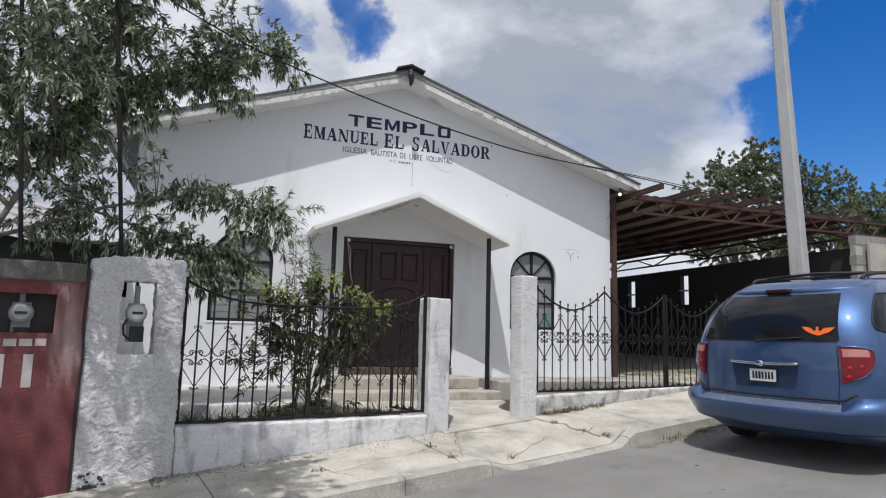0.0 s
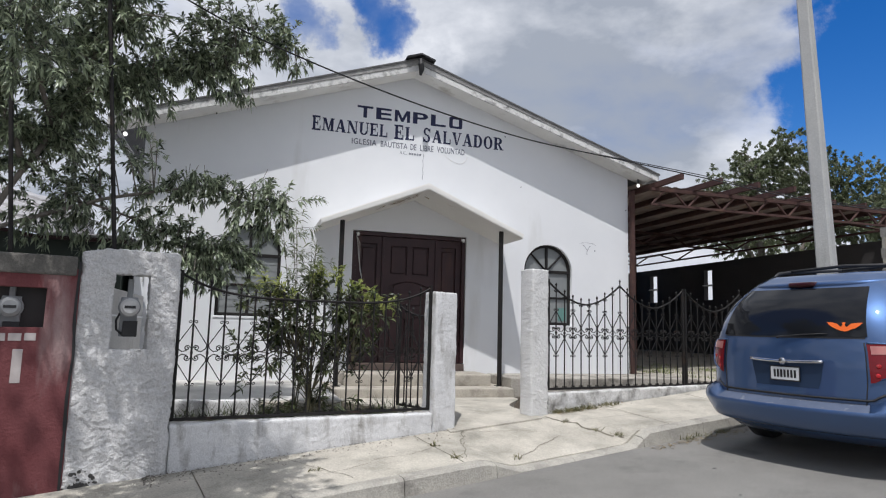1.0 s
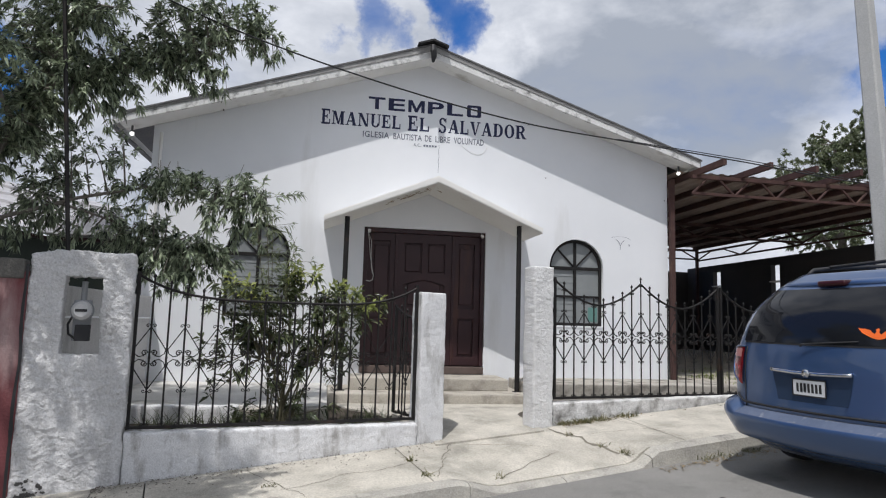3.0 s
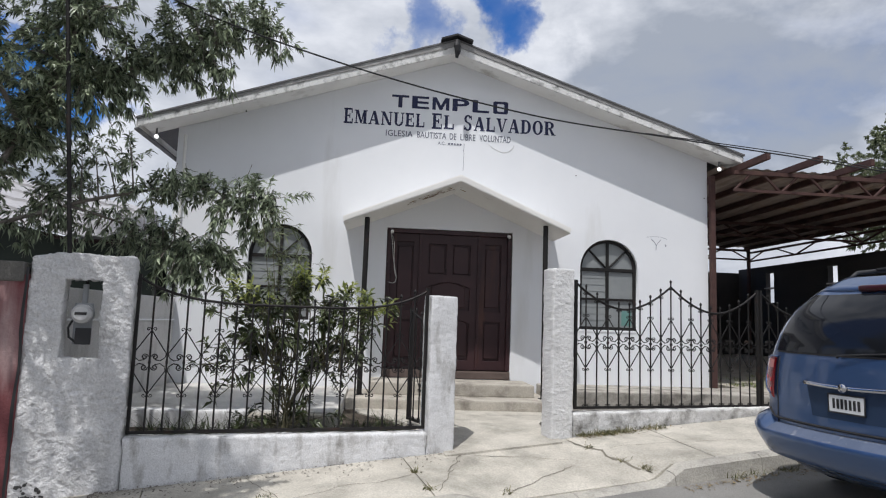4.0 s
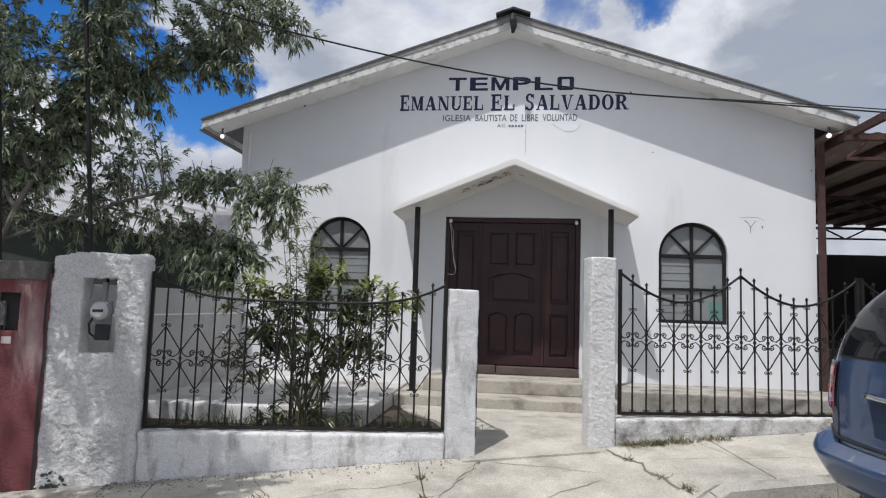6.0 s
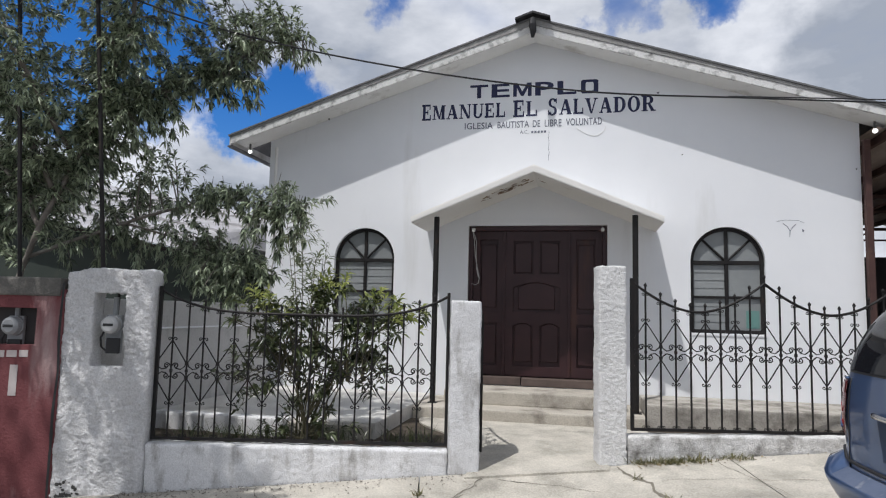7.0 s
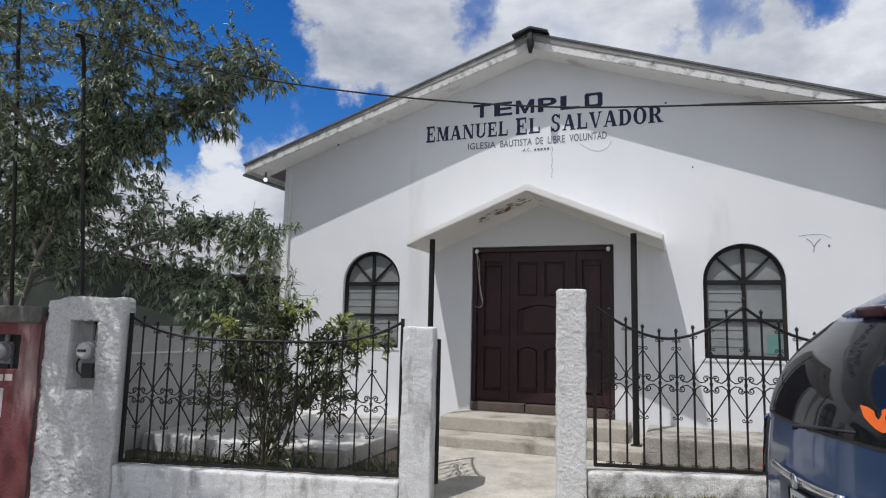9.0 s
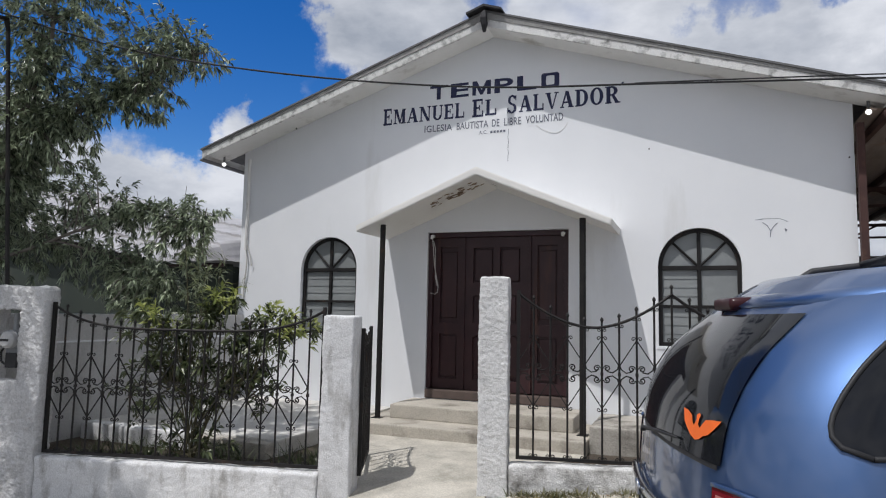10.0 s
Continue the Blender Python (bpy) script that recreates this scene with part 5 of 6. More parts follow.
# ---- neighbour's shed ----
shed = thing("neighbour_shed", (-7, 3, 0), "low dark green shed with a pale corrugated roof edge", "shed")
me = sheet_mesh("wall", [(-12.0, -0.6), (-4.28, -0.6), (-4.28, 2.08), (-5.35, 2.08), (-12.0, 3.34)], (), 0.13)
me.transform(Matrix.Translation((0, -0.08, 0)))
link_mesh("wall", me, M_SHED, shed, "dark green sheeted wall")
part("wall", boxed((-4.42, 0.051, -0.6), (-4.28, 9.0, 2.05)), M_SHED, shed)
bm = bmesh.new()
rows = []
for i in range(121):
    x = -4.16 - 7.8 * i / 120
    h = 2.10 + 0.19 * max(0, -5.35 - x) + 0.008 * math.sin(i * math.tau / 4.0)
    pitch = 0.24 * min(1, max(0, (-5.30 - x) / 0.25))
    top = []
    for c in range(5):
        top += [(-0.42 + 0.8 * c, pitch * 0.8 * c + 0.014 + 0.045 * min(c, 1)), (-0.42 + 0.8 * (c + 1), pitch * 0.8 * (c + 1) + 0.014)]
    rows.append([bm.verts.new((x, y, h + z)) for y, z in [(-0.42, 0)] + top + [(3.6, pitch * 4.0)]])
for a, b in zip(rows, rows[1:]):
    for q in range(len(a)):
        bm.faces.new((a[q], a[(q + 1) % len(a)], b[(q + 1) % len(a)], b[q]))
part("roof", bm, surf("galvanised_sheet", (0.52, 0.51, 0.52), (0.36, 0.35, 0.35), 2.0, 0.6, 0.2, 40, metal=0.3), shed, "pale corrugated sheet roof")
part("roof_beam", tubed([(-11.9, -0.26, 3.28), (-5.35, -0.26, 2.05), (-4.2, -0.26, 2.05)], 0.03, 6), M_WOOD, shed)


# ---- plants ----
def leaf_cloud(name, twigs, length, width, per, material, parent, rng, droop=0.38, spread=0.10, label=""):
    """Narrow folded leaves in drooping whorls: a full one at each twig's end, a smaller one half way down it."""
    V, F = [], []
    for a, b in twigs:
        ax = (b - a).normalized()
        ref = ax.orthogonal().normalized()
        sd = ax.cross(ref)
        for at, count in ((1.0, per), (0.45, int(per * 0.6))):
            c = a.lerp(b, at) + (ref * rng.gauss(0, 1) + sd * rng.gauss(0, 1)) * spread * (0.15 if at == 1.0 else 0.5)
            turn = rng.random() * math.tau
            for k in range(count):
                az, wide = turn + k * 2.4 + rng.gauss(0, 0.4), rng.uniform(0.15, 1.2)
                d = ax * math.cos(wide) + (ref * math.cos(az) + sd * math.sin(az)) * math.sin(wide)
                d.z -= droop * rng.uniform(0.0, 1.0)
                d.normalize()
                p = c - ax * rng.uniform(0, 0.10)
                side = d.cross(Vector((rng.gauss(0, 0.6), rng.gauss(0, 0.6), 1))).normalized()
                up = side.cross(d)
                L = length * rng.uniform(0.65, 1.2)
                w = width * rng.uniform(0.75, 1.2)
                i = len(V)
                tip = p + d * L + Vector((0, 0, -0.25 * L))
                m = p + d * L * 0.48
                V += [p, m + side * w + up * w * 0.3, m, m - side * w + up * w * 0.3, tip]
                F += [(i, i + 1, i + 2), (i, i + 2, i + 3), (i + 1, i + 4, i + 2), (i + 2, i + 4, i + 3)]
    me = bpy.data.meshes.new(name)
    me.from_pydata([v[:] for v in V], [], F)
    return link_mesh(name, me, material, parent, label)


def grow(name, base, limbs, clumps, rng, label, category, leaf=(0.11, 0.012, 26), mats=(None, None), twig_r=0.006, group="", lift=0.25):
    """A tree: limbs are (points, radii); clumps are (centre, radii, number of sprays), each spray tied to the nearest limb."""
    t = thing(name, base, label, category, group)
    nodes = []
    for i, (pts, radii) in enumerate(limbs):
        pts = [Vector(p) for p in pts]
        out, rr = [], []
        for k in range(len(pts) - 1):
            for j in range(6):
                f = j / 6
                p = pts[k].lerp(pts[k + 1], f)
                out.append(p + Vector((noise.noise(p * 2.1), noise.noise(p * 2.1 + Vector((5, 0, 0))), 0)) * 0.06)
                rr.append(radii[k] + (radii[k + 1] - radii[k]) * f)
        out.append(pts[-1])
        rr.append(radii[-1])
        part("trunk" if i == 0 else "limb", tubed(out, rr, 8), mats[0], t, smooth=True)
        nodes += out[2:]
    bm = bmesh.new()
    twigs = []
    for c, r, n in clumps:
        c = Vector(c)
        for k in range(n):
            d = Vector((rng.gauss(0, 1), rng.gauss(0, 1), rng.gauss(0, 1))).normalized() * rng.random() ** 0.45
            end = c + Vector((d.x * r[0], d.y * r[1], d.z * r[2]))
            root = min(nodes, key=lambda q: (q - end).length)
            mid = root.lerp(end, 0.55) + Vector((0, 0, lift * (end - root).length * 0.4))
            if k % 3 == 0 and (end - root).length < 0.85:
                tube(bm, [root, root.lerp(mid, 0.6), mid, end], [twig_r * 1.6, twig_r * 1.2, twig_r, twig_r * 0.4], 4)
            out = (end - root).normalized()
            start = end - out * 0.30 + Vector((0, 0, 0.04))
            twigs.append((start, end))
            fork = start.lerp(end, 0.3) + Vector((rng.gauss(0, 0.11), rng.gauss(0, 0.11), rng.gauss(0, 0.09)))
            twigs.append((start, fork))
            if k % 3:
                tube(bm, [start - out * 0.12, start, end], [twig_r * 0.5, twig_r * 0.45, twig_r * 0.3], 3)
    tagged(part("twig_work", bm, mats[0], t), kind="stuff")
    leaf_cloud("crown", twigs, leaf[0], leaf[1], leaf[2], mats[1], t, rng)
    return t


rng = random.Random(11)
tree = grow("tree", (-5.2, -3.55, -0.6), [
    ([(-5.2, -3.55, -0.6), (-5.08, -3.58, 0.8), (-4.90, -3.6, 1.58), (-4.56, -3.6, 2.3), (-4.22, -3.6, 3.0), (-3.9, -3.5, 4.2), (-3.7, -3.6, 5.6)], [0.065, 0.045, 0.028, 0.026, 0.025, 0.02, 0.01]),
    ([(-4.56, -3.6, 2.3), (-4.95, -3.9, 3.3), (-5.4, -4.3, 4.5), (-5.7, -4.5, 5.8)], [0.028, 0.025, 0.018, 0.008]),
    ([(-4.15, -3.6, 3.1), (-3.5, -3.3, 3.5), (-2.8, -3.15, 3.85), (-2.2, -3.1, 4.0)], [0.022, 0.018, 0.012, 0.005]),
    ([(-4.84, -3.6, 1.7), (-4.0, -3.1, 2.15), (-3.1, -2.95, 2.4), (-2.25, -2.9, 2.25)], [0.022, 0.018, 0.012, 0.005]),
    ([(-4.70, -3.6, 2.0), (-5.3, -3.4, 2.6), (-6.3, -3.2, 3.1), (-7.2, -3.4, 3.3)], [0.026, 0.022, 0.016, 0.008]),
    ([(-4.37, -3.6, 2.7), (-4.5, -4.4, 3.7), (-4.3, -5.4, 4.7), (-4.2, -6.2, 5.2), (-4.1, -7.1, 5.3)], [0.024, 0.02, 0.014, 0.010, 0.005]),
    ([(-5.1, -3.5, 0.4), (-5.6, -3.3, 1.6), (-6.0, -3.0, 2.8)], [0.04, 0.03, 0.012]),
    ([(-4.1, -3.15, 2.1), (-3.6, -2.85, 1.95), (-3.0, -2.7, 1.75)], [0.014, 0.010, 0.004]),
], [((-4.5, -3.6, 4.5), (1.65, 1.3, 1.3), 255), ((-4.3, -3.5, 3.5), (0.95, 0.7, 0.7), 130), ((-4.6, -3.5, 2.7), (0.75, 0.45, 0.5), 85), ((-5.2, -3.3, 1.8), (1.1, 0.5, 0.4), 20), ((-2.95, -3.15, 3.95), (1.0, 0.6, 0.6), 105), ((-2.80, -2.95, 2.36), (1.05, 0.45, 0.27), 46), ((-4.6, -2.6, 2.72), (0.85, 0.45, 0.42), 46), ((-3.25, -2.85, 1.80), (0.8, 0.4, 0.40), 32), ((-2.85, -3.0, 1.50), (0.5, 0.22, 0.32), 34), ((-3.1, -3.1, 1.42), (0.35, 0.2, 0.28), 16), ((-2.45, -2.95, 1.98), (0.48, 0.25, 0.30), 22), ((-5.7, -3.3, 3.0), (1.4, 1.0, 0.95), 190), ((-5.9, -2.4, 2.55), (0.9, 0.6, 0.65), 95), ((-4.1, -2.8, 1.9), (0.8, 0.5, 0.42), 24), ((-4.75, -2.9, 2.2), (1.1, 0.5, 0.36), 22), ((-4.3, -4.9, 3.1), (0.85, 0.45, 0.55), 46),
    # clumps past y = -6: unseen foliage over the street, added for its shade
    ((-4.4, -5.5, 4.9), (1.3, 0.9, 0.7), 44), ((-4.2, -7.1, 5.3), (1.3, 0.7, 0.4), 190), ((-3.75, -6.4, 5.2), (0.9, 0.55, 0.35), 165), ((-6.6, -3.7, 4.8), (1.4, 1.3, 1.4), 130), ((-3.6, -3.3, 5.5), (1.4, 0.9, 0.8), 105), ((-3.82, -3.4, 3.02), (0.52, 0.42, 0.42), 66), ((-3.05, -3.2, 3.40), (0.5, 0.3, 0.22), 24), ((-6.0, -6.2, 4.8), (1.2, 0.8, 0.7), 50)],
    rng, "slender-leaved garden tree leaning over the wall", "tree", (0.092, 0.0112, 17), (M_BARK, M_LEAF))

rng = random.Random(21)
bush = thing("bush", (-1.86, -3.36, -0.05), "leafy garden bush with pale young shoots behind the railing", "bush")
bm = bmesh.new()
twigs, tufts, mains = [], [], []
TUFTS = [(-1.28, -2.85, 1.37), (-2.26, -3.44, 1.34), (-1.05, -2.95, 1.22), (-1.80, -3.12, 1.47)]


def crest(u):
    """The ridge of the bush, from its low end by the pillar to the young shoots, u from 0 to 1."""
    return Vector((-2.72 + 1.68 * u, -3.44 + 0.5 * u, 1.02 + 0.48 * math.sin(math.pi * min(u * 0.72 + 0.12, 1)) ** 1.3))


for k in range(62):
    root = Vector((-1.86 + rng.gauss(0, 0.07), -3.34 + rng.gauss(0, 0.04), -0.06))
    if k < 16:
        c = TUFTS[k % 4]
        end = Vector((c[0] + rng.gauss(0, 0.09), c[1] + rng.gauss(0, 0.06), c[2] + rng.gauss(0, 0.05)))
    else:
        c = crest(rng.random())
        end = Vector((c.x + rng.gauss(0, 0.05), c.y + rng.gauss(0, 0.09), c.z * (1 - 0.82 * rng.random() ** 1.2)))
    if k < 11:
        mains.append(root.lerp(end, 0.45) + Vector((0, 0, 0.05)))
    else:
        root = min(mains, key=lambda m: abs(m.x - end.x) + rng.uniform(0, 0.3)).copy()
    mid = root.lerp(end, 0.5) + Vector(((root.x - end.x) * 0.2, 0, 0.10))
    tube(bm, [root, root.lerp(mid, 0.5), mid, end], [0.010, 0.008, 0.006, 0.003], 5)
    for f in (0.6, 0.8, 0.95):
        p = mid.lerp(end, f * 2 - 1)
        q = p + Vector((rng.gauss(0, 0.11), rng.gauss(0, 0.08), rng.uniform(-0.03, 0.08)))
        tube(bm, [p, q], [0.005, 0.002], 4)
        twigs.append((q - (q - p) * 0.6, q))
    if k < 16:
        tufts.append((mid.lerp(end, 0.75), end + Vector((0, 0, 0.06))))
        tufts.append((mid.lerp(end, 0.85), end + Vector((rng.gauss(0, 0.06), rng.gauss(0, 0.06), 0.02))))
for k in range(22):
    p = Vector((-1.9 + rng.gauss(0, 0.22), -3.34 + rng.gauss(0, 0.08), rng.uniform(0.05, 0.6)))
    q = p + Vector((rng.gauss(0, 0.10), rng.gauss(0, 0.08), rng.uniform(-0.02, 0.06)))
    tube(bm, [Vector((-1.88, -3.34, p.z * 0.4)), p, q], [0.006, 0.004, 0.002], 4)
    twigs.append((p, q))
part("stem_work", bm, M_STEM, bush)
leaf_cloud("foliage", twigs, 0.108, 0.0142, 10, M_LEAF2, bush, rng, 0.6, 0.10)
tagged(leaf_cloud("young_growth", tufts, 0.11, 0.014, 9, M_TUFT, bush, rng, 0.45, 0.10, "yellow-green young shoots"), kind="stuff")


rng = random.Random(27)
sapling = thing("sapling", (-1.98, -3.2, -0.05), "tall thin shoots with sparse pale narrow leaves", "sapling")
bm = bmesh.new()
twigs = []
for k in range(6):
    a = Vector((-1.98 + rng.gauss(0, 0.05), -3.2 + rng.gauss(0, 0.04), -0.06))
    b = a + Vector((rng.gauss(0.02, 0.20), rng.gauss(0, 0.08), rng.uniform(1.75, 2.2)))
    tube(bm, [a, a.lerp(b, 0.5) + Vector((0.03, 0, 0)), b], [0.006, 0.005, 0.002], 5)
    for f in (0.68, 0.74, 0.80, 0.86, 0.93, 0.99):
        p = a.lerp(b, f)
        q = p + Vector((rng.gauss(0.02, 0.13), rng.gauss(0, 0.08), rng.uniform(0.0, 0.10)))
        tube(bm, [p, q], [0.003, 0.0015], 4)
        twigs.append((p, q))
part("stem_work", bm, M_STEM, sapling)
leaf_cloud("foliage", twigs, 0.12, 0.008, 8, M_LEAF3, sapling, rng, 0.6, 0.05)


def blades(name, spots, height, rng, mat, label, lean=0.5):
    """Tufts of grass blades at spots (x, y, z, radius, number)."""
    V, F = [], []
    for x, y, z, r, n in spots:
        for k in range(n):
            p = Vector((x + rng.gauss(0, r), y + rng.gauss(0, r * 0.6), z))
            d = Vector((rng.gauss(0, lean), rng.gauss(0, lean), 1)).normalized() * height * rng.uniform(0.4, 1.2)
            sd = Vector((rng.gauss(0, 1), rng.gauss(0, 1), 0)).normalized() * 0.005
            i = len(V)
            V += [p - sd, p + sd, p + d * 0.6 + sd * 0.7, p + d * 0.6 - sd * 0.7, p + d + Vector((d.x, d.y, 0)) * 0.5]
            F += [(i, i + 1, i + 2, i + 3), (i + 3, i + 2, i + 4)]
    me = bpy.data.meshes.new(name)
    me.from_pydata([v[:] for v in V], [], F)
    return tagged(link_mesh(name, me, mat), label, "grass", kind="stuff")


rng = random.Random(31)
spots = []
for k in range(46):
    s = rng.uniform(-2.6, -0.2)
    q = street(s, rng.uniform(0.25, 0.75))
    spots.append((q.x, q.y, -0.07, 0.05, 14))
blades("garden_plants", spots, 0.24, rng, M_LEAF2, "dark grass and low plants behind the railing")
spots = []
for k in range(16):
    s = 1.62 + abs(rng.gauss(0, 0.45))
    q = street(s, rng.uniform(-0.10, -0.02))
    spots.append((q.x, q.y, walk_z(s, -0.05), 0.05, 26))
for k in range(6):
    s = rng.uniform(2.1, 3.2)
    q = street(s, -1.25)
    spots.append((q.x, q.y, road_z(s), 0.06, 22))
for s, n in ((1.70, -0.7), (1.78, -0.92), (1.80, -0.98), (1.55, -0.3), (-0.28, -0.9), (0.4, -0.95), (-1.55, -0.6), (-0.27, -0.45)):
    q = street(s, n)
    spots.append((q.x, q.y, walk_z(s, n) - 0.01, 0.03, 22))
blades("weeds", spots, 0.07, rng, M_GRASS, "dry weeds in the pavement joints", 0.9)


def litter(name, spots, size, material, label, category):
    """Fallen leaves lying nearly flat at spots (x, y, z)."""
    V, F = [], []
    for x, y, z in spots:
        a, L, w = rng.uniform(0, math.tau), size * rng.uniform(0.5, 1.2), size * rng.uniform(0.12, 0.3)
        d, sd = Vector((math.cos(a), math.sin(a), rng.uniform(-0.05, 0.25))) * L, Vector((-math.sin(a), math.cos(a), rng.uniform(-0.3, 0.3))) * w
        p, i = Vector((x, y, z + 0.008)), len(V)
        V += [p - d * 0.5, p + sd, p + d * 0.5 + Vector((0, 0, 0.006)), p - sd]
        F += [(i, i + 1, i + 2), (i, i + 2, i + 3)]
    me = bpy.data.meshes.new(name)
    me.from_pydata([v[:] for v in V], [], F)
    return tagged(link_mesh(name, me, material), label, category, kind="stuff")


lrng = []
for k in range(420):
    s, n = -2.9 + 3.2 * rng.random() ** 1.6, -0.02 - abs(rng.gauss(0, 0.07)) - (0.25 * rng.random() ** 3)
    lrng.append((*street(s, n)[:2], walk_z(s, n)))
litter("leaf_litter", lrng, 0.032, M_BARK, "dark fallen leaves along the foot of the wall", "leaf litter")
lrng = []
for k in range(260):
    s, n = rng.uniform(1.9, 3.6), -1.27 - abs(rng.gauss(0, 0.09))
    lrng.append((*street(s, n)[:2], road_z(s)))
litter("leaf_litter", lrng, 0.035, M_DRYLEAF, "dry tan leaves gathered in the gutter", "leaf litter")
lrng = []
for k in range(90):
    s = 1.62 + abs(rng.gauss(0, 0.6))
    n = -0.04 - abs(rng.gauss(0, 0.06))
    lrng.append((*street(s, n)[:2], walk_z(s, n)))
litter("leaf_litter", lrng, 0.04, M_DRYLEAF, "dry tan leaves along the flaking base wall", "leaf litter")
bm = bmesh.new()
for k in range(9):
    s, n, r = rng.uniform(0.2, 2.0), rng.uniform(-3.0, -2.1), rng.uniform(0.006, 0.02)
    p = street(s, n, road_z(s) + 0.004)
    bm.faces.new([bm.verts.new(p + DS * (math.cos(q) * r * rng.uniform(0.7, 1.3)) + DN * (math.sin(q) * r * rng.uniform(0.7, 1.3)) + Vector((0, 0, 0.08 * r * math.cos(q)))) for q in [i * math.tau / 9 for i in range(9)]])
tagged(part("oil_spots", bm, M_KERBDARK), "small dark oil spots on the grey asphalt", "stain", kind="stuff")
spots = []
for k in range(90):
    x = rng.uniform(4.9, 9.5)
    spots.append((x, -2.2 + 4.2 * rng.random() ** 1.5, drive_z(x), 0.16, 44))
blades("carport_grass", spots, 0.08, rng, M_LAWN, "short green grass on the carport floor")

rng = random.Random(41)
grow("far_tree", (15.5, 8.5, -0.2), [
    ([(15.5, 8.5, -0.2), (15.4, 8.5, 2.0), (15.0, 8.3, 4.2), (14.6, 8.0, 7.2)], [0.22, 0.18, 0.12, 0.04]),
    ([(15.4, 8.5, 2.4), (16.8, 8.0, 4.4), (18.0, 7.6, 5.6)], [0.12, 0.08, 0.03]),
    ([(15.2, 8.4, 3.2), (13.6, 8.2, 4.8), (12.7, 8.0, 5.6)], [0.10, 0.06, 0.02]),
], [((16.2, 8.2, 7.0), (2.3, 1.6, 1.7), 330), ((18.8, 8.0, 6.3), (2.4, 1.5, 1.7), 330), ((13.9, 8.0, 6.0), (1.6, 1.2, 1.4), 130), ((15.8, 8.4, 4.6), (3.8, 1.4, 1.1), 300), ((20.5, 8.0, 4.8), (1.8, 1.4, 1.6), 200)], rng, "broad green tree behind the dark boundary wall", "tree", (0.12, 0.021, 30), (M_BARK, M_LEAF3), 0.014)
grow("far_tree", (17.6, 4.6, -0.2), [([(17.6, 4.6, -0.2), (17.5, 4.6, 2.5), (17.7, 4.7, 5.2)], [0.2, 0.15, 0.04])], [((17.7, 4.6, 4.7), (2.3, 1.8, 1.6), 330)], rng, "rounded green tree beyond the block wall", "tree", (0.12, 0.021, 30), (M_BARK, M_LEAF3), 0.014)


# ---- parked van ----
VAN_S, VAN_N = 2.275, -5.365
van = thing("van", (VAN_S, VAN_N, -0.22), "blue metallic minivan parked at the kerb", "van")
VM = Matrix.Translation((VAN_S, VAN_N, -0.225)) @ Matrix.Rotation(SKEW, 4, "Z") @ Matrix.Rotation(-math.atan(0.08), 4, "Y")


def lerp_table(table, x):
    if x <= table[0][0]:
        return table[0][1]
    for (a, p), (b, q) in zip(table, table[1:]):
        if x <= b:
            f = (x - a) / (b - a)
            return p + (q - p) * f
    return table[-1][1]


def smooth_table(table, x):
    """A table read with eased joints."""
    return (lerp_table(table, x - 0.05) + lerp_table(table, x) * 2 + lerp_table(table, x + 0.05)) / 4


HW = [(0.2, 0.90), (0.35, 0.96), (0.6, 0.995), (0.85, 1.01), (1.05, 0.99), (1.18, 0.955), (1.45, 0.86), (1.60, 0.775), (1.68, 0.71), (1.74, 0.60)]
REAR = [(0.2, 0.30), (0.35, 0.06), (0.5, 0.04), (0.6, 0.032), (0.67, 0.024), (0.74, 0.05), (0.9, 0.055), (1.12, 0.085), (1.30, 0.132), (1.45, 0.222), (1.53, 0.305), (1.60, 0.405), (1.68, 0.49), (1.74, 0.66)]
FRONT = [(0.2, 4.98), (0.5, 5.08), (0.75, 5.02), (0.92, 4.75), (1.02, 4.2), (1.08, 3.85), (1.40, 3.2), (1.60, 2.8), (1.68, 2.55), (1.74, 2.2)]


def rear_at(q, w):
    """Distance of the rear from its plane, for a lateral share q."""
    u = min(max((abs(q) - 0.64) / 0.36, 0), 1)
    return smooth_table(REAR, w) + 0.15 * q * q + 0.27 * (1 - math.sqrt(1 - u * u))


def surface(q, w, out=0.0):
    """A point of the tail, lifted by out."""
    return Vector((rear_at(q, w) - out, q * smooth_table(HW, w) * (1 + out * 0.6), w))


def side_pt(x, w, side, out=0.0):
    return Vector((x, side * (smooth_table(HW, w) - 0.10 * max(0, (x - 4.0)) ** 2 + out), w))


def vpart(name, bm, mat, parent=van, label="", smooth=True):
    bmesh.ops.recalc_face_normals(bm, faces=bm.faces)
    bmesh.ops.transform(bm, matrix=VM, verts=bm.verts)
    return part(name, bm, mat, parent, label, smooth)


def patch(fn, us, ws):
    bm = bmesh.new()
    g = [[bm.verts.new(fn(u, w)) for u in us] for w in ws]
    for a, b in zip(g, g[1:]):
        for k in range(len(us) - 1):
            bm.faces.new((a[k], a[k + 1], b[k + 1], b[k]))
    return bm


def steps_of(a, b, n):
    return [a + (b - a) * i / n for i in range(n + 1)]


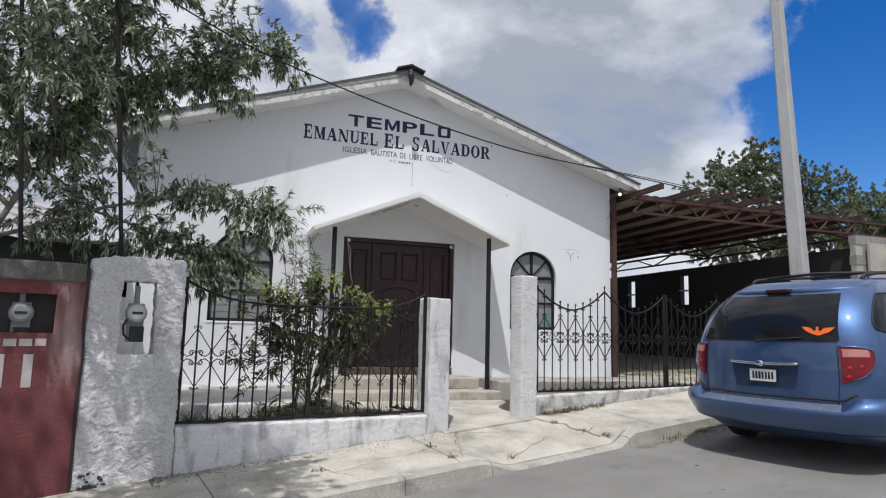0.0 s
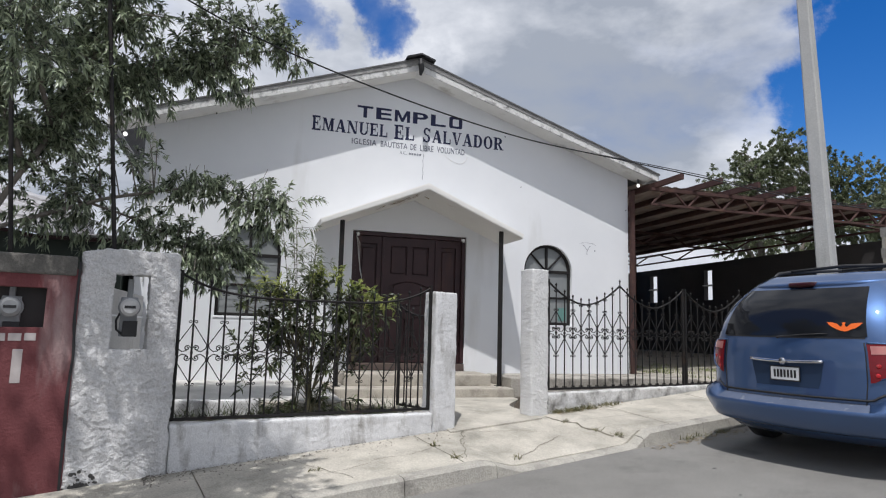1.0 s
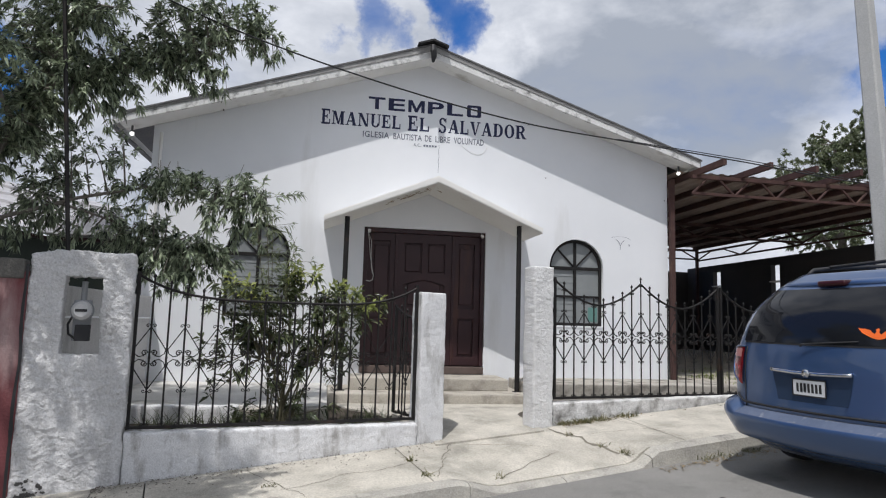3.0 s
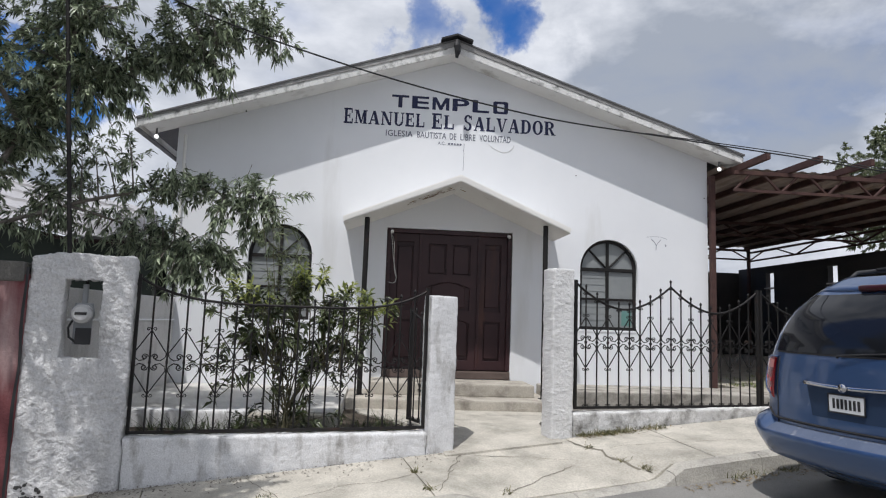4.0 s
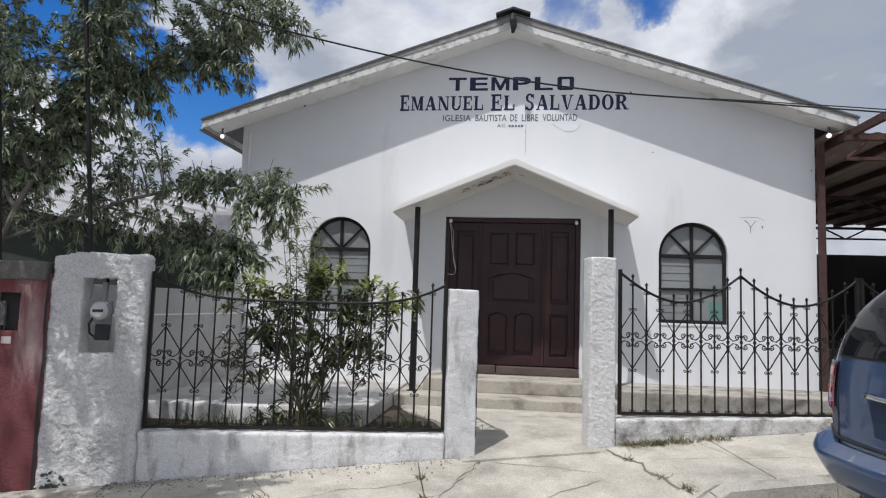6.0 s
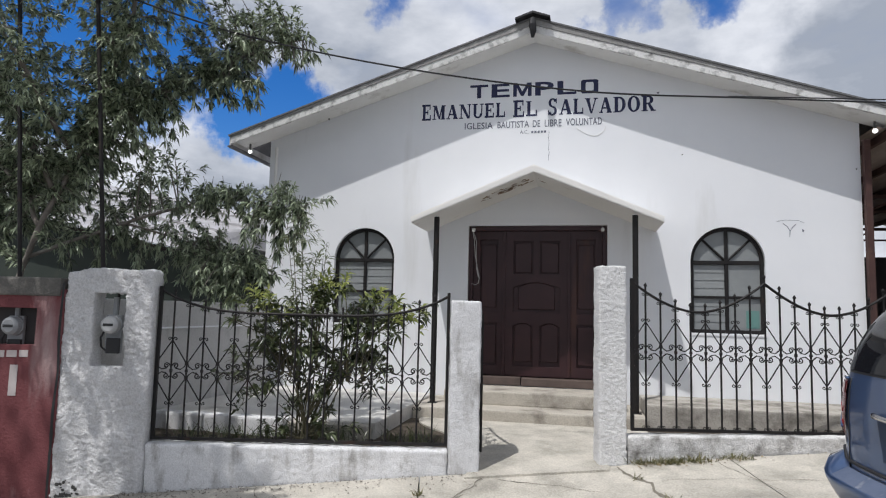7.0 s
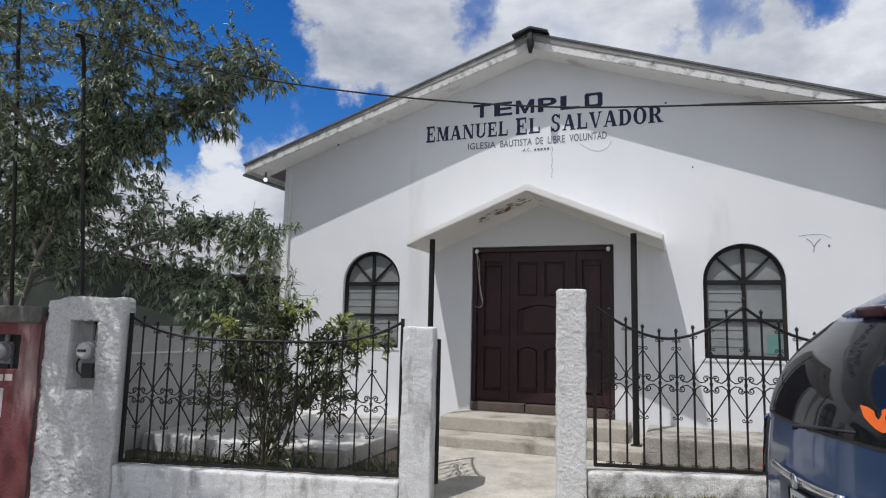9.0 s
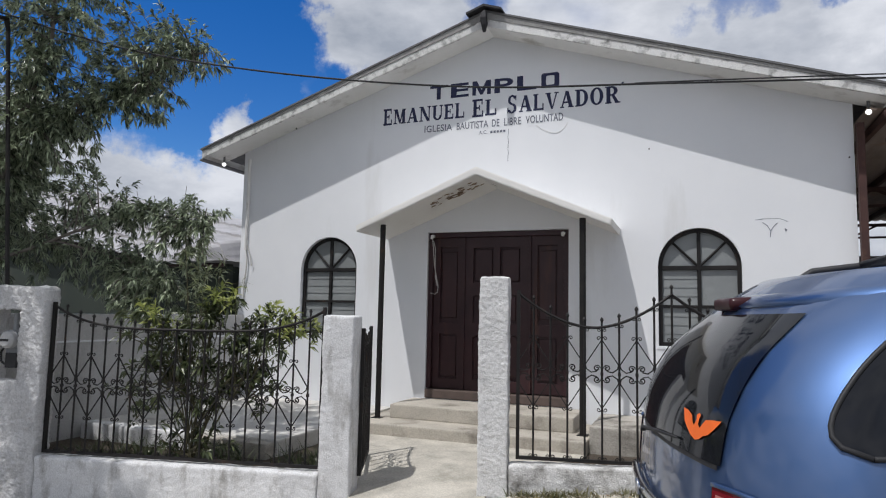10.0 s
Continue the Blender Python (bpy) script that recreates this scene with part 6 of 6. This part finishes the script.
bm = bmesh.new()
rings = []
for w in [0.24, 0.32, 0.4, 0.5, 0.6, 0.7, 0.8, 0.9, 0.98, 1.05, 1.12, 1.2, 1.3, 1.4, 1.5, 1.57, 1.63, 1.68, 1.715, 1.74]:
    qs = [math.copysign(1 - (1 - abs(v)) ** 1.7, v) for v in steps_of(-1, 1, 36)]
    f1 = smooth_table(FRONT, w)
    ring = [surface(q, w) for q in qs]
    x0 = ring[0].x
    left = [side_pt(x0 + (f1 - 0.5 - x0) * i / 12, w, 1) for i in range(1, 13)]
    nose = [Vector((f1 - 0.5 + 0.5 * math.sin(a), math.copysign(abs(math.cos(a)) ** 0.5, math.cos(a)) * (smooth_table(HW, w) - 0.10 * max(0, f1 - 4.5) ** 2), w)) for a in [math.pi * i / 10 for i in range(1, 10)]]
    right = [Vector((v.x, -v.y, v.z)) for v in reversed(left)]
    rings.append([bm.verts.new(v) for v in ring + left + nose + right])
n = len(rings[0])
for a, b in zip(rings, rings[1:]):
    for k in range(n):
        bm.faces.new((a[k], a[(k + 1) % n], b[(k + 1) % n], b[k]))
bm.faces.new(rings[0][::-1])
top = bm.verts.new((1.5, 0, 1.765))
for k in range(n):
    bm.faces.new((rings[-1][k], rings[-1][(k + 1) % n], top))
body = vpart("body", bm, M_BLUE)

# rear window, tailgate furniture
GL = (-0.865, 0.90)
glass = vpart("rear_window", patch(lambda q, w: surface(q * (0.82 + 0.10 * (w - 1.15)), w, 0.007), steps_of(*GL, 24), steps_of(1.18, 1.61, 10)), M_CARGLASS, van, "dark tinted rear window")
bm = patch(lambda q, w: surface(q, w, 0.004), steps_of(-0.695, 0.725, 24), steps_of(1.165, 1.185, 2))
vpart("window_seal", bm, M_BLACKPL, glass)
seam = bmesh.new()
for w in (0.612,):
    tube(seam, [surface(q, w, 0.002) for q in steps_of(-0.67, 0.67, 24)], 0.006, 5)
for sgn in (-1, 1):
    tube(seam, [surface(sgn * (0.67 + 0.02 * (w - 0.65)), w, 0.001) for w in steps_of(0.612, 1.13, 10)], 0.005, 5)
vpart("tailgate_seam", seam, M_BLACKPL)
# flat patch of darker blue, painted for the shade of a plate recess
bm = patch(lambda q, w: surface(q * (0.86 + 0.14 * (w - 0.72) / 0.225), w, 0.004), steps_of(-0.345, 0.345, 10), steps_of(0.725, 0.945, 4))
vpart("recess_shade_patch", bm, surf("recess_shade_paint", (0.024, 0.046, 0.095), (0.028, 0.05, 0.10), 2, 0.4, 0.0, 90, metal=0.4), van)
bm = bmesh.new()
tube(bm, [surface(q, 0.952 + 0.012 * abs(q / 0.36) ** 2, 0.022) for q in steps_of(-0.345, 0.345, 16)], 0.017, 8)
vpart("chrome_bar", bm, M_CHROME, van, "chrome tailgate handle bar")
bm = bmesh.new()
tube(bm, [surface(0.0, 0.955, 0.04), surface(0.0, 0.955, 0.052)], 0.032, 14)
vpart("badge", bm, M_CHROME, van, "small round chrome badge")
bm = patch(lambda q, w: surface(q, w, 0.016), steps_of(-0.135, 0.135, 6), steps_of(0.783, 0.898, 3))
plate = vpart("number_plate", bm, M_PLATE, van, "white number plate with plain dark bars")
for k in range(7):
    q0 = -0.108 + 0.032 * k
    vpart("bar", patch(lambda q, w: surface(q, w, 0.019), steps_of(q0, q0 + 0.021, 1), steps_of(0.805, 0.875, 1)), M_BLACKPL, plate)
bm = bmesh.new()
pts = [surface(q, w, 0.018) for q, w in ((-0.140, 0.777), (0.140, 0.777), (0.140, 0.904), (-0.140, 0.904), (-0.140, 0.777))]
tube(bm, pts, 0.006, 5)
vpart("plate_frame", bm, M_BLACKPL, plate)
bm = bmesh.new()
tube(bm, [surface(0.06, 1.16, 0.03), surface(0.06, 1.175, 0.035), surface(-0.16, 1.195, 0.02), surface(-0.40, 1.21, 0.016)], [0.014, 0.009, 0.006, 0.004], 6)
vpart("rear_wiper", bm, M_BLACKPL)
# bird-shaped sticker
bird = [(-0.20, 0.060), (-0.13, 0.056), (-0.075, 0.040), (-0.055, 0.012), (-0.034, 0.0), (-0.016, 0.026), (-0.022, 0.048), (0.0, 0.060), (0.022, 0.050), (0.012, 0.036), (0.010, 0.010), (0.03, -0.004), (0.052, 0.016), (0.078, 0.038), (0.13, 0.046), (0.21, 0.050), (0.165, 0.008), (0.12, -0.022), (0.075, -0.034), (0.045, -0.052), (0.0, -0.062), (-0.05, -0.050), (-0.09, -0.030), (-0.15, 0.002)]
bm = bmesh.new()
bm.faces.new([bm.verts.new(surface(-0.545 - dq * 0.74, 1.268 + dw * 0.66, 0.011)) for dq, dw in bird])
bmesh.ops.triangulate(bm, faces=bm.faces)
vpart("sticker", bm, M_ORANGE, glass, "orange bird-shaped sticker", False)
# spoiler with the high brake lamp
bm = bmesh.new()
rows = []
for q in steps_of(-0.95, 0.95, 24):
    y, e = q * smooth_table(HW, 1.64) * 0.985, 1 - abs(q) ** 4
    x = rear_at(q, 1.645) - 0.034 * e + 0.015
    rows.append([bm.verts.new((x + 0.02, y, 1.618)), bm.verts.new((x - 0.012 * e, y, 1.64)), bm.verts.new((x + 0.05, y, 1.675)), bm.verts.new((x + 0.17, y * 0.985, 1.700)), bm.verts.new((x + 0.45, y * 0.93, 1.735 - 0.02 * q * q)), bm.verts.new((x + 0.45, y * 0.93, 1.60))])
for a, b in zip(rows, rows[1:]):
    for k in range(6):
        bm.faces.new((a[k], a[(k + 1) % 6], b[(k + 1) % 6], b[k]))
bm.faces.new(rows[0])
bm.faces.new(rows[-1][::-1])
spoiler = vpart("spoiler", bm, M_BLUE)
vpart("brake_lamp", boxed((0.402, -0.125, 1.624), (0.50, 0.125, 1.674), 0.02), M_LAMPDARK, spoiler, "red high-mounted brake lamp")
# tail lamps wrapping the corners
for sgn in (-1, 1):
    def lampfn(u, w, sgn=sgn):
        if u <= 1.0:
            p = surface(u, w, 0.014)
            return Vector((p.x, sgn * abs(p.y), p.z))
        return side_pt(rear_at(1, w) + (u - 1.0) * 0.8, w, sgn, 0.012)
    def lens(v, f, fn=lampfn, lift=0.0):
        """The lens narrows to a rounded foot; v runs outwards, f upwards."""
        wide = 0.30 + 0.70 * (1 - (1 - min(f / 0.72, 1)) ** 2.2) ** 0.65 - 0.14 * max((f - 0.86) / 0.14, 0) ** 2
        p = fn(0.695 + 0.225 * v * wide, 0.80 + 0.330 * f + 0.03 * v * v * (1 - f) ** 3 - 0.02 * v ** 3 * f ** 4)
        return p + Vector((-lift, math.copysign(lift * 0.6, p.y), 0))
    vs = steps_of(0, 1, 14)
    lamp = vpart("tail_lamp", patch(lens, vs, steps_of(0, 1, 12)), M_LAMPRED, van, "red tail lamp")
    rim = bmesh.new()
    tube(rim, [lens(1, f) for f in steps_of(0, 1, 14)] + [lens(v, 1) for v in steps_of(1, 0, 10)], 0.008, 5)
    vpart("lamp_rim", rim, M_BLUE, lamp)
    vpart("reversing_lens", patch(lambda v, f: lens(v, f, lift=0.004), steps_of(0.10, 0.88, 8), steps_of(0.72, 0.93, 3)), M_LAMPCLR, lamp, "pale reversing lens")
    for v, f in ((0.32, 0.18), (0.30, 0.42), (0.66, 0.45)):
        spot = bmesh.new()
        c = lens(v, f, lift=0.002)
        d = lens(v, f, lift=0.004)
        tube(spot, [c, d], [0.020, 0.012], 12)
        vpart("bulb_spot", spot, M_LAMPHOT, lamp)
# bumper
bm = bmesh.new()
rings = []
for w, out in ((0.335, -0.06), (0.34, 0.045), (0.37, 0.08), (0.46, 0.10), (0.53, 0.118), (0.57, 0.117), (0.60, 0.085), (0.645, 0.0), (0.645, -0.03)):
    rise = lambda q: w + (0 if w < 0.58 else -0.035 + 0.065 * ease(0.70, 0.82, abs(q)))
    ring = [surface(q, rise(q), out) for q in steps_of(-1, 1, 40)]
    ex = ring[-1].x
    left = [side_pt(ex + 0.75 * i / 5, rise(1), 1, out * 0.55 * (1 - i / 6)) for i in range(1, 6)]
    right = [Vector((v.x, -v.y, v.z)) for v in reversed(left)]
    rings.append([bm.verts.new(v) for v in right + ring + left])
for a, b in zip(rings, rings[1:]):
    for k in range(len(a) - 1):
        bm.faces.new((a[k], a[k + 1], b[k + 1], b[k]))
bumper = vpart("rear_bumper", bm, M_BLUE, van, "blue bumper scuffed along its top")
vpart("step_pad", patch(lambda q, out: surface(q, 0.618 - 0.53 * out, out), steps_of(-0.69, 0.69, 24), [-0.01, 0.0, 0.03, 0.06, 0.085, 0.10]), M_SCUFF, bumper, "scuffed grey step pad on the bumper")
gap = bmesh.new()
tube(gap, [surface(q, 0.652 + 0.055 * ease(0.70, 0.80, abs(q)), 0.0) for q in steps_of(-0.80, 0.80, 40)], 0.011, 5)
vpart("bumper_gap", gap, M_BLACKPL, bumper, "dark gap between tailgate and bumper")
vpart("valance", boxed((0.45, -0.80, 0.20), (0.8, 0.80, 0.34), 0.03), M_BLACKPL)
bm = bmesh.new()
tube(bm, [Vector((0.32, -0.55, 0.25)), Vector((0.6, -0.55, 0.26)), Vector((1.0, -0.5, 0.25))], 0.03, 10)
vpart("exhaust", bm, M_RUST)
# side windows
for sgn in (-1, 1):
    for x0, x1, name in ((0.31, 1.72, "quarter_window"), (1.80, 2.75, "side_window"), (2.83, 3.55, "front_window")):
        def winfn(u, w, x0=x0, x1=x1, sgn=sgn):
            f = (w - 1.245) / 0.345
            a = x0 + (0.13 * f + 0.05 * (1 - f) ** 4 if name == "quarter_window" else 0.02 * f)
            b = x1 - (0.0 if name != "front_window" else 0.55 * f)
            if name == "quarter_window":
                e, x_end = 0.940 + 0.045 * f + 0.055 * (1 - f) ** 9, rear_at(1, w)
                t = 1 - (1 - e) * (1 - u / 0.3) ** 2
                if u < 0.3:
                    p = surface(t, w, 0.006)
                    return Vector((p.x, sgn * abs(p.y), p.z))
                return side_pt(x_end + (b - x_end) * (u - 0.3) / 0.7, w, sgn, 0.006)
            return side_pt(a + (b - a) * u, w, sgn, 0.006)
        win = vpart(name, patch(winfn, steps_of(0, 1, 20), steps_of(1.245, 1.59, 14)), M_CARGLASS, van, "dark tinted side window")
        bm = bmesh.new()
        tube(bm, [winfn(u, w) for u, w in [(0.0, w) for w in steps_of(1.245, 1.59, 14)] + [(u, 1.59) for u in steps_of(0, 1, 20)] + [(1.0, w) for w in steps_of(1.59, 1.245, 4)] + [(u, 1.245) for u in steps_of(1, 0, 20)]], 0.008, 6)
        vpart("window_trim", bm, M_BLACKPL, win)
    bm = bmesh.new()
    tube(bm, [(x, sgn * (0.58 + 0.0 * x), 1.745 + h) for x, h in ((0.90, -0.01), (0.98, 0.035), (1.25, 0.05), (2.2, 0.055), (2.5, 0.04), (2.6, -0.01))], 0.018, 8)
    vpart("roof_rail", bm, M_BLACKPL, van, "black roof rail")
    bm = bmesh.new()
    tube(bm, [side_pt(x, 0.72, sgn, 0.012) for x in steps_of(0.9, 4.2, 14)], 0.022, 6)
    vpart("side_moulding", bm, M_BLUE)
    bm = boxed((3.35, sgn * 0.98 - 0.02, 1.10), (3.55, sgn * 1.14 + 0.02, 1.26), 0.03)
    vpart("door_mirror", bm, M_BLUE)
for x in (1.2, 2.2):
    bm = bmesh.new()
    tube(bm, [(x, -0.57, 1.80), (x, 0, 1.825), (x, 0.57, 1.80)], 0.016, 8)
    vpart("roof_bar", bm, M_BLACKPL, van, "black roof cross bar")
for x in (1.0, 4.03):
    for sgn in (-1, 1):
        bm = bmesh.new()
        bmesh.ops.create_cone(bm, cap_ends=True, segments=28, radius1=0.33, radius2=0.33, depth=0.21, matrix=Matrix.Translation((x, sgn * 0.86, 0.33)) @ Matrix.Rotation(radians(90), 4, "X"))
        bmesh.ops.bevel(bm, geom=[e for e in bm.edges if len(e.link_faces) == 2 and any(len(f.verts) > 4 for f in e.link_faces)], offset=0.035, segments=3, affect="EDGES")
        wheel = vpart("wheel", bm, M_RUBBER, van, "black tyre with a grey rim")
        bm = bmesh.new()
        tube(bm, [(x, sgn * 0.955, 0.33), (x, sgn * 0.975, 0.33)], [0.215, 0.19], 24)
        vpart("rim", bm, M_CHROME, wheel)
bm = patch(lambda u, w: Vector((smooth_table(FRONT, w) - 0.485 + 0.5 * math.sqrt(1 - (0.92 * u) ** 4), u * 0.92 * smooth_table(HW, w), w + 0.012)), steps_of(-1, 1, 16), steps_of(1.12, 1.6, 8))
vpart("windscreen", bm, M_CARGLASS)
